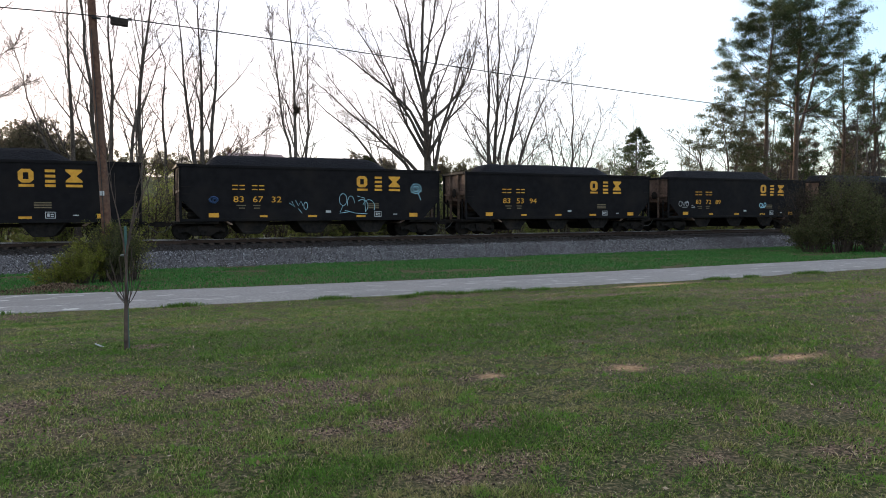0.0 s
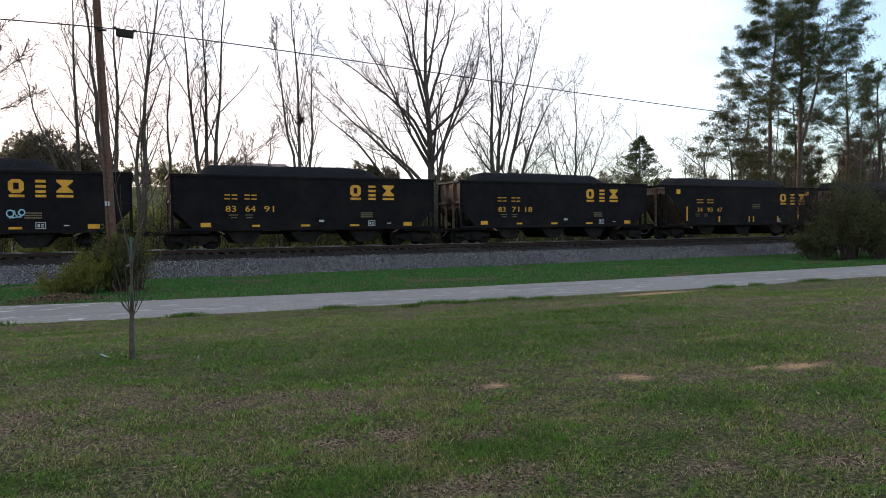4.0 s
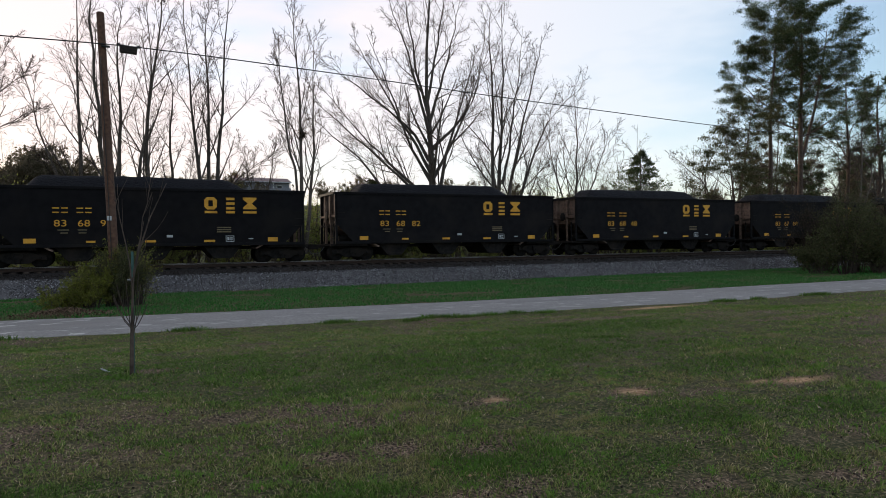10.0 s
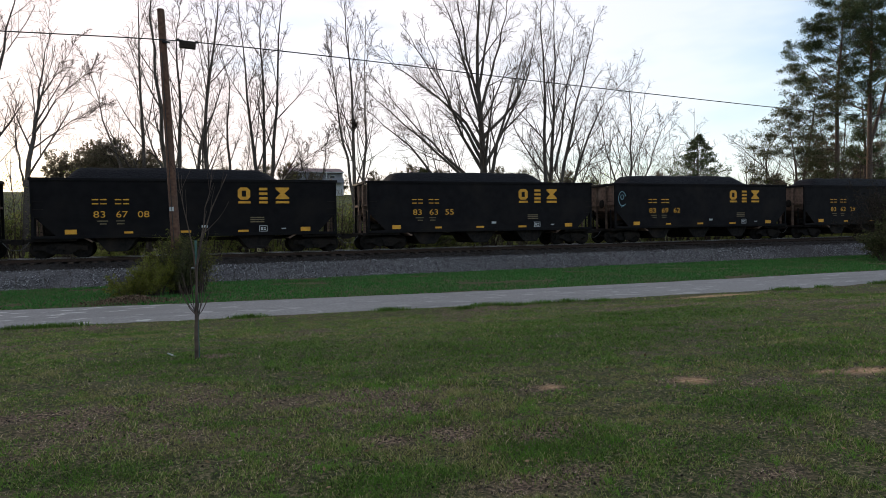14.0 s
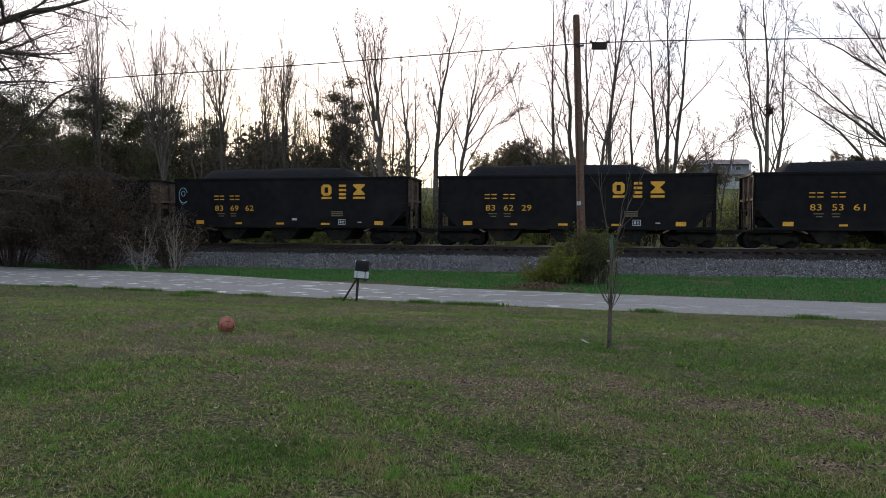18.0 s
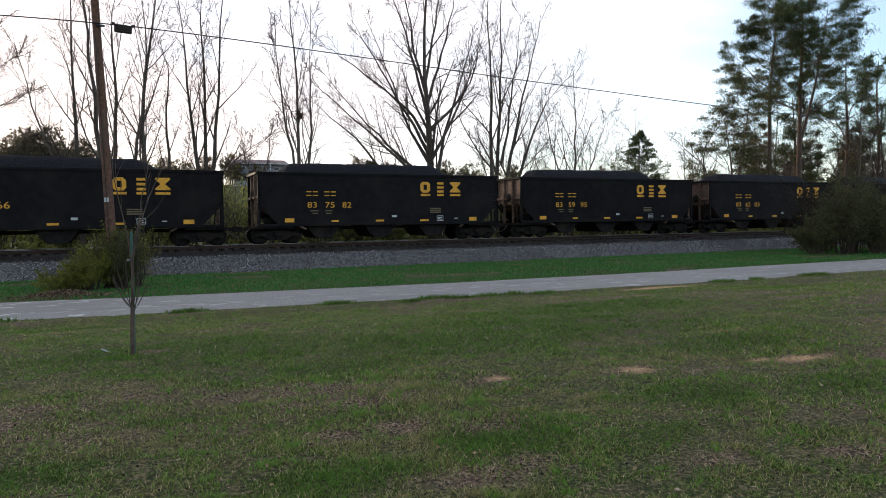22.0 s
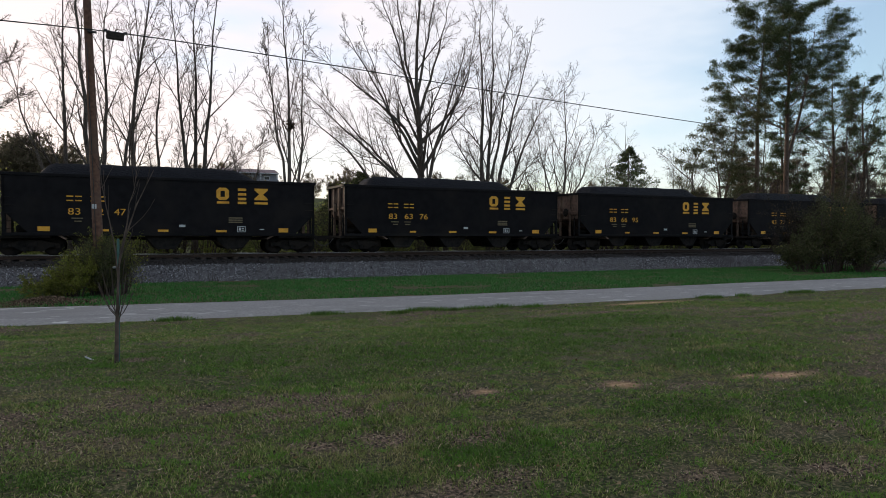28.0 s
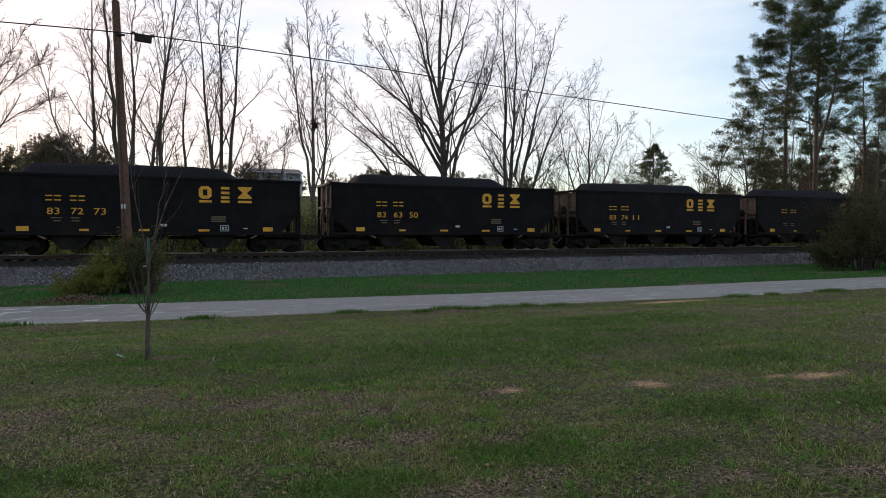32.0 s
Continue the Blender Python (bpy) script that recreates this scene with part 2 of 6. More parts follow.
M_CAREND = mat("rusty_end_sheet", (0.07, 0.045, 0.035), (0.15, 0.095, 0.07), 5, 0.85, 0.003, (0.2, 0.14, 0.105), 0.9, rand=0.35)
M_COAL = mat("coal", (0.0025, 0.0027, 0.004), (0.011, 0.0115, 0.015), 14, 0.75, 0.08, bump_scale=12, spec=0.12)
M_YELLOW = mat("yellow_paint", (0.52, 0.24, 0.02), (0.64, 0.32, 0.035), 6, 0.6, 0, (0.4, 0.18, 0.02), 1.5)
M_STENCIL = mat("faded_stencil", (0.1, 0.08, 0.05), (0.16, 0.12, 0.07), 9, 0.8)
M_WHITE = mat("white_stencil", (0.3, 0.32, 0.33), (0.44, 0.44, 0.44), 9, 0.7)
M_SPRAY = mat("blue_spray_paint", (0.22, 0.45, 0.55), (0.42, 0.62, 0.7), 9, 0.6)
M_SPRAYDARK = mat("dark_blue_spray_paint", (0.01, 0.028, 0.075), (0.028, 0.06, 0.13), 5, 0.6)
M_POLE = mat("weathered_pole_wood", (0.068, 0.034, 0.023), (0.125, 0.066, 0.044), 9, 0.9, 0.006, (0.09, 0.058, 0.044), 0.7, bump_scale=30)
M_CABLE = mat("black_cable", (0.012, 0.012, 0.013), (0.02, 0.02, 0.02), 10, 0.6)
M_TEAL = mat("green_stake_paint", (0.035, 0.09, 0.08), (0.06, 0.13, 0.115), 9, 0.6)
M_STAKE = mat("grey_stake_metal", (0.1, 0.11, 0.11), (0.17, 0.18, 0.18), 9, 0.6, 0, metal=0.3)
M_MAILBLACK = mat("black_mailbox_metal", (0.007, 0.0075, 0.009), (0.014, 0.014, 0.015), 8, 0.5, 0.001, spec=0.12)
M_MAILWHITE = mat("white_plastic", (0.36, 0.38, 0.41), (0.5, 0.52, 0.54), 8, 0.5, 0.001, (0.45, 0.45, 0.43), 3)
M_POSTWOOD = mat("dark_post_wood", (0.016, 0.012, 0.01), (0.036, 0.027, 0.022), 12, 0.9, 0.003)
M_BALL = mat("orange_rubber", (0.24, 0.07, 0.045), (0.31, 0.095, 0.06), 30, 0.45, 0.001, bump_scale=220, spec=0.4)
M_SEAM = mat("black_rubber", (0.012, 0.011, 0.011), (0.022, 0.02, 0.02), 20, 0.7)
M_HOUSEWALL = mat("pale_siding", (0.42, 0.42, 0.43), (0.5, 0.5, 0.5), 2, 0.8, 0, (0.38, 0.38, 0.4), 0.3)
M_HOUSEDARK = mat("grey_siding", (0.16, 0.16, 0.18), (0.22, 0.22, 0.24), 2, 0.8)
M_ROOF = mat("brown_shingles", (0.16, 0.11, 0.11), (0.24, 0.17, 0.16), 5, 0.9)
M_BRICK = mat("chimney_brick", (0.12, 0.05, 0.04), (0.2, 0.09, 0.07), 6, 0.9)
M_PANE = mat("window_glass", (0.02, 0.022, 0.025), (0.03, 0.032, 0.035), 3, 0.1)


# ---- geometry helpers ----


def sheet(name, V, F, material, parent=None, smooth=False, label=""):
    """A mesh object from vertex and face arrays, all faces with the same number of corners."""
    V, F = np.asarray(V, np.float32), np.asarray(F, np.int32)
    me = bpy.data.meshes.new(name)
    me.vertices.add(len(V))
    me.vertices.foreach_set("co", V.ravel())
    k = F.shape[1]
    me.loops.add(F.size)
    me.loops.foreach_set("vertex_index", F.ravel())
    me.polygons.add(len(F))
    me.polygons.foreach_set("loop_start", np.arange(0, F.size, k, dtype=np.int32))
    me.polygons.foreach_set("use_smooth", np.full(len(F), smooth))
    me.update(calc_edges=True)
    me.validate()
    me.materials.append(material)
    ob = new(name, me)
    ob.parent = parent
    return tagged(ob, label) if label else ob


def part(name, bm, material, parent, label=""):
    """Links a bmesh as one mesh object under a thing or a part."""
    me = bpy.data.meshes.new(name)
    bm.to_mesh(me)
    bm.free()
    me.materials.append(material)
    ob = new(name, me)
    ob.parent = parent
    return tagged(ob, label) if label else ob


def empty(name, m, label, category, group=""):
    ob = new(name)
    ob.empty_display_size = 0.2
    ob.matrix_basis = m
    return tagged(ob, label, category, group)


def add_box(bm, x0, x1, y0, y1, z0, z1, m=None):
    v = [bm.verts.new((x, y, z)) for x in (x0, x1) for y in (y0, y1) for z in (z0, z1)]
    for f in ((0, 1, 3, 2), (4, 6, 7, 5), (0, 4, 5, 1), (2, 3, 7, 6), (0, 2, 6, 4), (1, 5, 7, 3)):
        bm.faces.new([v[i] for i in f])
    if m:
        bmesh.ops.transform(bm, matrix=m, verts=v)
    return v


def box(x0, x1, y0, y1, z0, z1, bevel=0.0):
    bm = bmesh.new()
    add_box(bm, x0, x1, y0, y1, z0, z1)
    if bevel:
        bmesh.ops.bevel(bm, geom=bm.edges[:], offset=bevel, segments=2, affect="EDGES", profile=0.6)
    return bm


def prism(profile, y0, y1, bevel=0.0):
    """A profile in x, z drawn out along y."""
    bm = bmesh.new()
    a = [bm.verts.new((x, y0, z)) for x, z in profile]
    b = [bm.verts.new((x, y1, z)) for x, z in profile]
    bm.faces.new(a[::-1]), bm.faces.new(b)
    for i in range(len(a)):
        j = (i + 1) % len(a)
        bm.faces.new((a[i], a[j], b[j], b[i]))
    bmesh.ops.recalc_face_normals(bm, faces=bm.faces[:])
    if bevel:
        bmesh.ops.bevel(bm, geom=bm.edges[:], offset=bevel, segments=1, affect="EDGES")
    return bm


def lathe(profile, sides=20, axis="Z", at=(0, 0, 0)):
    """A profile of (radius, height) turned about an axis."""
    bm = bmesh.new()
    rings = []
    for r, h in profile:
        ring = []
        for i in range(sides):
            t = 2 * math.pi * i / sides
            c = (r * math.cos(t), r * math.sin(t), h)
            if axis == "Y":
                c = (c[0], c[2], c[1])
            elif axis == "X":
                c = (c[2], c[0], c[1])
            ring.append(bm.verts.new(Vector(c) + Vector(at)))
        rings.append(ring)
    for a, b in zip(rings, rings[1:]):
        for i in range(sides):
            j = (i + 1) % sides
            bm.faces.new((a[i], a[j], b[j], b[i]))
    bm.faces.new(rings[0][::-1]), bm.faces.new(rings[-1])
    bmesh.ops.recalc_face_normals(bm, faces=bm.faces[:])
    for f in bm.faces:
        f.smooth = True
    return bm


def tubes(P, R, sides):
    """Tubes round many polylines at once: points (B, K, 3) and radii (B, K)."""
    P, R = np.asarray(P, float), np.asarray(R, float)
    T = np.gradient(P, axis=1)
    T /= np.linalg.norm(T, axis=2, keepdims=True) + 1e-9
    ref = np.where(np.abs(T[..., 2:3]) < 0.8, np.array([0.0, 0, 1]), np.array([1.0, 0, 0]))
    A = np.cross(T, ref)
    A /= np.linalg.norm(A, axis=2, keepdims=True) + 1e-9
    C = np.cross(T, A)
    w = np.arange(sides) * 2 * np.pi / sides
    V = P[:, :, None] + R[:, :, None, None] * (np.cos(w)[:, None] * A[:, :, None] + np.sin(w)[:, None] * C[:, :, None])
    B, K = P.shape[:2]
    b, k, s = np.meshgrid(np.arange(B), np.arange(K - 1), np.arange(sides), indexing="ij")
    i = (b * K + k) * sides
    F = np.stack([i + s, i + (s + 1) % sides, i + sides + (s + 1) % sides, i + sides + s], -1)
    return V.reshape(-1, 3), F.reshape(-1, 4)


def joined(pieces):
    """Several (V, F) pairs as one."""
    V, F, n = [], [], 0
    for v, f in pieces:
        V.append(v), F.append(f + n)
        n += len(v)
    return np.concatenate(V), np.concatenate(F)


def rod(points, r, sides=6):
    P = np.array([points], float)
    return tubes(P, np.full(P.shape[:2], r), sides)


def vnoise(x, y, seed=0):
    """Smooth value noise on the plane, 0 to 1."""
    x, y = np.asarray(x, float), np.asarray(y, float)
    xi, yi = np.floor(x).astype(np.int64), np.floor(y).astype(np.int64)
    u, v = x - xi, y - yi
    u, v = u * u * (3 - 2 * u), v * v * (3 - 2 * v)

    def h(i, j):
        n = (i * 374761393 + j * 668265263 + seed * 974711) & 0x7FFFFFFF
        n = ((n ^ (n >> 13)) * 1274126177) & 0x7FFFFFFF
        return ((n ^ (n >> 16)) & 0xFFFF) / 65535.0
    return (h(xi, yi) * (1 - u) + h(xi + 1, yi) * u) * (1 - v) + (h(xi, yi + 1) * (1 - u) + h(xi + 1, yi + 1) * u) * v


def fbm(x, y, seed=0, octaves=4):
    t, a = 0, 0.5
    for o in range(octaves):
        t = t + a * vnoise(x * 2 ** o, y * 2 ** o, seed + o)
        a *= 0.5
    return t / (1 - 0.5 ** octaves)


# ---- ground, road, railway bed ----
RAIL_Z = 0.39            # top of the rails
CAR_Y = 36.22            # near face of the train
TRACK_Y = CAR_Y + 1.58   # middle of the track
ROAD_S = [-420, -120, -60, -30, -17, -11, -5, 0, 5, 10, 18, 25, 40, 80, 200, 420]
ROAD_NEAR = [60, 30, 22.6, 19.8, 19.0, 18.2, 17.4, 16.75, 16.35, 15.9, 15.6, 15.7, 15.6, 15.0, 14, 13]
ROAD_FAR = [78, 44, 36, 29.6, 26.6, 24.1, 22.2, 21.25, 20.7, 20.15, 20.0, 20.1, 20.0, 19.6, 18.6, 17.6]
GD = [-3000, -60, 0, 6, 8.7, 12, 15.2, 25, 32.3, 42.5, 45, 52, 70, 110, 150, 220, 500, 3000]
GZ = [6, 0.6, 0.14, 0.1, 0.02, -0.22, -0.5, -0.6, -0.76, -0.86, -0.6, -0.4, 0.8, 5.2, 9.6, 13, 15, 15]
PATCHES = [(6.5, 4.85, 0.55, 0.16), (4.5, 5.2, 0.4, 0.16), (3.0, 5.4, 0.3, 0.16), (1.4, 5.7, 0.9, 0.22), (1.6, 5.2, 0.6, 0.3),
           (-0.4, 6.0, 0.5, 0.16), (-0.7, 5.5, 0.25, 0.25), (1.5, 4.4, 0.6, 0.2), (3.1, 2.95, 0.3, 0.14), (1.9, 3.4, 0.4, 0.2),
           (10.2, 13.2, 1.6, 0.5), (13.5, 12.6, 1.5, 0.4), (12.5, 9.5, 1.6, 0.35), (-4.7, 6.4, 0.5, 0.14), (-2.4, 6.3, 0.8, 0.16),
           (-3.4, 6.4, 0.4, 0.14), (-3.5, 5.6, 0.25, 0.12), (-1.2, 6.0, 0.7, 0.2), (-0.9, 5.5, 0.3, 0.2), (7.6, 4.6, 0.8, 0.15),
           (14.4, 15.2, 1.8, 0.3), (13.0, 11.2, 1.6, 0.5), (10.0, 6.2, 0.7, 0.3), (14.0, 8.4, 1.5, 0.5), (5.2, 4.9, 0.35, 0.12), (9.8, 14.6, 0.9, 0.3), (0.3, 8.6, 0.25, 0.18), (2.4, 4.2, 0.4, 0.2), (4.2, 2.7, 0.3, 0.15)]

LUSH = [(1.0, 8.6, 2.0, 1.7), (3.6, 7.6, 2.0, 1.2), (6.0, 8.6, 2.6, 2.0), (4.4, 4.2, 0.9, 0.35), (-1.2, 14.2, 0.9, 0.6), (2.3, 3.9, 0.5, 0.35), (6.6, 6.0, 1.4, 0.6), (1.6, 6.6, 1.3, 0.5),
        (-2.3, 3.7, 0.6, 0.4), (5.6, 3.9, 0.8, 0.4), (3.4, 3.5, 0.5, 0.25), (-5.5, 4.9, 1.0, 0.5), (0.2, 5.2, 0.3, 0.12), (-0.6, 4.4, 0.5, 0.25), (1.0, 3.6, 0.5, 0.25), (8.6, 11.0, 3.0, 1.6), (16, 12.6, 3.0, 0.6), (-3.2, 9.5, 1.2, 0.8)]
CLAY = [(6.5, 4.88, 0.34, 0.1), (6.03, 5.03, 0.2, 0.06), (4.5, 5.18, 0.17, 0.1), (3.08, 5.43, 0.1, 0.06), (7.9, 4.3, 0.5, 0.12), (14.2, 15.2, 1.4, 0.25)]


def lush(s, d):
    """Where the grass grows thick and deep green, 0 to 1."""
    wob = 0.7 * (fbm(s * 1.4, d * 1.4, 91, 3) - 0.5) + 0.6 * (vnoise(s * 6, d * 6, 94) - 0.5)
    k = np.zeros(np.shape(s))
    for x, y, rx, ry in LUSH:
        k = np.maximum(k, np.clip(1.5 - np.sqrt(((s - x) / rx) ** 2 + ((d - y) / ry) ** 2) * 1.1 + wob, 0, 1))
    return k


def clay(s, d):
    """Where tan clay shows through the lawn, 0 to 1."""
    wob = 0.5 * (vnoise(s * 5, d * 9, 71) - 0.5)
    k = np.zeros(np.shape(s))
    for x, y, rx, ry in CLAY:
        k = np.maximum(k, np.clip(1.6 - np.sqrt(((s - x) / rx) ** 2 + ((d - y) / ry) ** 2) + wob, 0, 1))
    return k


def bare(s, d):
    """How bare of grass the lawn is, 0 to 1."""
    b = np.clip((fbm(s * 0.5, d * 0.9, 11) - 0.53) * 3.2 + 0.16 * np.clip(-s / 5, 0, 1), 0, 0.75) * (1 - 0.85 * lush(s, d))
    wob = 0.35 * (vnoise(s * 3.1, d * 3.1, 5) - 0.5) + 0.5 * (vnoise(s * 9, d * 9, 6) - 0.5)
    for x, y, rx, ry in PATCHES:
        q = np.sqrt(((s - x) / rx) ** 2 + ((d - y) / ry) ** 2) + wob
        b = np.maximum(b, 0.8 * np.clip(1.6 - q * 1.05, 0, 1))
    grain = fbm(s * 7, d * 7, 15, 3)
    return np.clip(b * (0.05 + 1.85 * grain), 0, 0.95)


def height(s, d):
    z = np.interp(d, GD, GZ)
    lawn = np.clip((16 - d) / 3, 0, 1) * np.clip((d + 8) / 4, 0, 1)
    z = z + lawn * (0.07 * (fbm(s * 0.35, d * 0.35, 2) - 0.5) + 0.02 * (vnoise(s * 2.2, d * 2.2, 3) - 0.5))
    z = z + lawn * np.clip(-s / 60, -0.1, 0.12)
    z = z + np.clip((d - 55) / 60, 0, 1) * (4.0 * (fbm(s / 60, d / 60, 4) - 0.5))
    return z


def spread(lo, hi, step, ends):
    mid = list(np.arange(lo, hi + 1e-6, step))
    up = [hi + step * (1.32 ** i - 1) / 0.32 * 1.3 for i in range(1, 60)]
    dn = [lo - step * (1.32 ** i - 1) / 0.32 * 1.3 for i in range(1, 60)]
    return np.array([v for v in dn[::-1] if v > -ends] + mid + [v for v in up if v < ends])


gs, gd = spread(-14, 20, 0.1, 3000), spread(0, 17, 0.1, 3000)
SS, DD = np.meshgrid(gs, gd, indexing="ij")
ZZ = height(SS, DD)
ni, nj = SS.shape
idx = np.arange(ni * nj).reshape(ni, nj)
GV = np.stack([SS, DD, ZZ], -1).reshape(-1, 3)
GF = np.stack([idx[:-1, :-1], idx[1:, :-1], idx[1:, 1:], idx[:-1, 1:]], -1).reshape(-1, 4)


def ground_material():
    m = bpy.data.materials.new("lawn_soil_and_thatch")
    m.use_nodes = True
    n, l = m.node_tree.nodes, m.node_tree.links
    b = n["Principled BSDF"]
    b.inputs["Roughness"].default_value, b.inputs["Specular IOR Level"].default_value = 0.95, 0.15
    tc = n.new("ShaderNodeTexCoord")

    def noise_ramp(scale, stops, detail=6):
        t = n.new("ShaderNodeTexNoise")
        t.inputs["Scale"].default_value, t.inputs["Detail"].default_value = scale, detail
        l.new(tc.outputs["Object"], t.inputs["Vector"])
        r = n.new("ShaderNodeValToRGB")
        while len(r.color_ramp.elements) < len(stops):
            r.color_ramp.elements.new(0.5)
        for i, (p, c) in enumerate(stops):
            r.color_ramp.elements[i].position, r.color_ramp.elements[i].color = p, (*c, 1)
        l.new(t.outputs["Fac"], r.inputs["Fac"])
        return r.outputs["Color"]

    def mix(fac, c1, c2):
        x = n.new("ShaderNodeMixRGB")
        l.new(fac, x.inputs["Fac"]), l.new(c1, x.inputs["Color1"]), l.new(c2, x.inputs["Color2"])
        return x.outputs["Color"]
    turf = noise_ramp(34, [(0.34, (0.014, 0.015, 0.007)), (0.46, (0.04, 0.042, 0.016)), (0.56, (0.11, 0.088, 0.045)), (0.68, (0.26, 0.2, 0.12))], 9)
    turf2 = noise_ramp(0.5, [(0.35, (0.035, 0.068, 0.014)), (0.65, (0.08, 0.085, 0.03))])
    x = n.new("ShaderNodeMixRGB")
    x.inputs["Fac"].default_value = 0.25
    l.new(turf, x.inputs["Color1"]), l.new(turf2, x.inputs["Color2"])
    soil = noise_ramp(42, [(0.36, (0.02, 0.014, 0.011)), (0.49, (0.085, 0.056, 0.04)), (0.64, (0.3, 0.2, 0.14))], 9)
    clay = noise_ramp(20, [(0.35, (0.3, 0.17, 0.09)), (0.6, (0.56, 0.35, 0.2))])
    att2 = n.new("ShaderNodeAttribute")
    att2.attribute_name = "clay"
    soil = mix(att2.outputs["Fac"], soil, clay)
    att = n.new("ShaderNodeAttribute")
    att.attribute_name = "bare"
    scrub = noise_ramp(1.3, [(0.3, (0.035, 0.04, 0.014)), (0.5, (0.075, 0.085, 0.027)), (0.7, (0.1, 0.08, 0.045))])
    att3 = n.new("ShaderNodeAttribute")
    att3.attribute_name = "scrub"
    l.new(mix(att3.outputs["Fac"], mix(att.outputs["Fac"], x.outputs["Color"], soil), scrub), b.inputs["Base Color"])
    h = n.new("ShaderNodeTexNoise")
    h.inputs["Scale"].default_value, h.inputs["Detail"].default_value = 38, 9
    l.new(tc.outputs["Object"], h.inputs["Vector"])
    bp = n.new("ShaderNodeBump")
    bp.inputs["Strength"].default_value, bp.inputs["Distance"].default_value = 1.0, 0.05
    l.new(h.outputs["Fac"], bp.inputs["Height"])
    l.new(bp.outputs[0], b.inputs["Normal"])
    return m


ground = tagged(sheet("ground", GV, GF, ground_material(), smooth=True), "patchy spring lawn sloping to the road and fields beyond", "ground", kind="structure")
att = ground.data.attributes.new("bare", "FLOAT", "POINT")
near_lawn = (np.abs(SS) < 60) & (DD < 17) & (DD > -30)
att.data.foreach_set("value", np.where(near_lawn, np.maximum(bare(SS, DD), clay(SS, DD)), 0).astype(np.float32).ravel())

att = ground.data.attributes.new("clay", "FLOAT", "POINT")
att.data.foreach_set("value", np.where(near_lawn, clay(SS, DD), 0).astype(np.float32).ravel())

att = ground.data.attributes.new("scrub", "FLOAT", "POINT")
att.data.foreach_set("value", (np.clip((DD - 42) / 2, 0, 1) * np.clip(1.4 - DD / 300, 0.5, 1)).astype(np.float32).ravel())

# road: crown, ragged grass edges
rs = np.concatenate([np.linspace(-420, -40, 60), np.arange(-39, 60, 0.3), np.linspace(61, 420, 60)])
near = np.interp(rs, ROAD_S, ROAD_NEAR) + 0.22 * (fbm(rs * 0.8, rs * 0, 21) - 0.5) + 0.12 * (vnoise(rs * 3, rs * 0, 22) - 0.5)
far = np.interp(rs, ROAD_S, ROAD_FAR) + 0.2 * (fbm(rs * 0.7, rs * 0, 23) - 0.5)
cross = np.linspace(0, 1, 13)
RV = []
for i, s in enumerate(rs):
    d = near[i] + (far[i] - near[i]) * cross
    edge = np.where((cross == 0) | (cross == 1), -0.03, 0.03)
    RV.append(np.stack([np.full(13, s), d, np.interp(d, GD, GZ) + edge + 0.03 * (1 - (2 * cross - 1) ** 2)], -1))
RV = np.array(RV).reshape(-1, 3)
idx = np.arange(len(rs) * 13).reshape(-1, 13)
RF = np.stack([idx[:-1, :-1], idx[1:, :-1], idx[1:, 1:], idx[:-1, 1:]], -1).reshape(-1, 4)
M_ROAD = mat("worn_grey_asphalt", (0.17, 0.158, 0.15), (0.25, 0.235, 0.225), 18, 0.85, 0.006, (0.2, 0.185, 0.174), 0.35, bump_scale=60)


def road_wear(m):
    """Pale worn flakes and faint tyre-dark streaks along the lane."""
    n, l = m.node_tree.nodes, m.node_tree.links
    b = n["Principled BSDF"]
    col = b.inputs["Base Color"].links[0].from_socket
    tc = n.new("ShaderNodeTexCoord")
    for scale, lo, hi, colour, amount, gate in (((0.9, 1.7, 1), 0.6, 0.63, (0.56, 0.54, 0.5), 0.95, True), ((0.1, 0.7, 1), 0.5, 0.68, (0.13, 0.124, 0.118), 0.4, False)):
        mp = n.new("ShaderNodeMapping")
        mp.inputs["Scale"].default_value = scale
        l.new(tc.outputs["Object"], mp.inputs["Vector"])
        t = n.new("ShaderNodeTexNoise")
        t.inputs["Scale"].default_value, t.inputs["Detail"].default_value = 1.6, 5
        l.new(mp.outputs[0], t.inputs["Vector"])
        mr = n.new("ShaderNodeMapRange")
        mr.inputs["From Min"].default_value, mr.inputs["From Max"].default_value, mr.inputs["To Max"].default_value = lo, hi, amount
        l.new(t.outputs["Fac"], mr.inputs["Value"])
        fac = mr.outputs[0]
        if gate:
            sx = n.new("ShaderNodeSeparateXYZ")
            l.new(tc.outputs["Object"], sx.inputs[0])
            g = n.new("ShaderNodeMapRange")
            g.inputs["From Min"].default_value, g.inputs["From Max"].default_value, g.inputs["To Min"].default_value, g.inputs["To Max"].default_value = -4, 2, 1, 0.25
            l.new(sx.outputs[0], g.inputs["Value"])
            mu = n.new("ShaderNodeMath")
            mu.operation = "MULTIPLY"
            l.new(fac, mu.inputs[0]), l.new(g.outputs[0], mu.inputs[1])
            fac = mu.outputs[0]
        mx = n.new("ShaderNodeMixRGB")
        mx.inputs["Color2"].default_value = (*colour, 1)
        l.new(fac, mx.inputs["Fac"]), l.new(col, mx.inputs["Color1"])
        col = mx.outputs["Color"]
    l.new(col, b.inputs["Base Color"])


road_wear(M_ROAD)
road = tagged(sheet("road", RV, RF, M_ROAD, smooth=True), "narrow worn grey asphalt lane with ragged grass edges", "road", kind="structure")

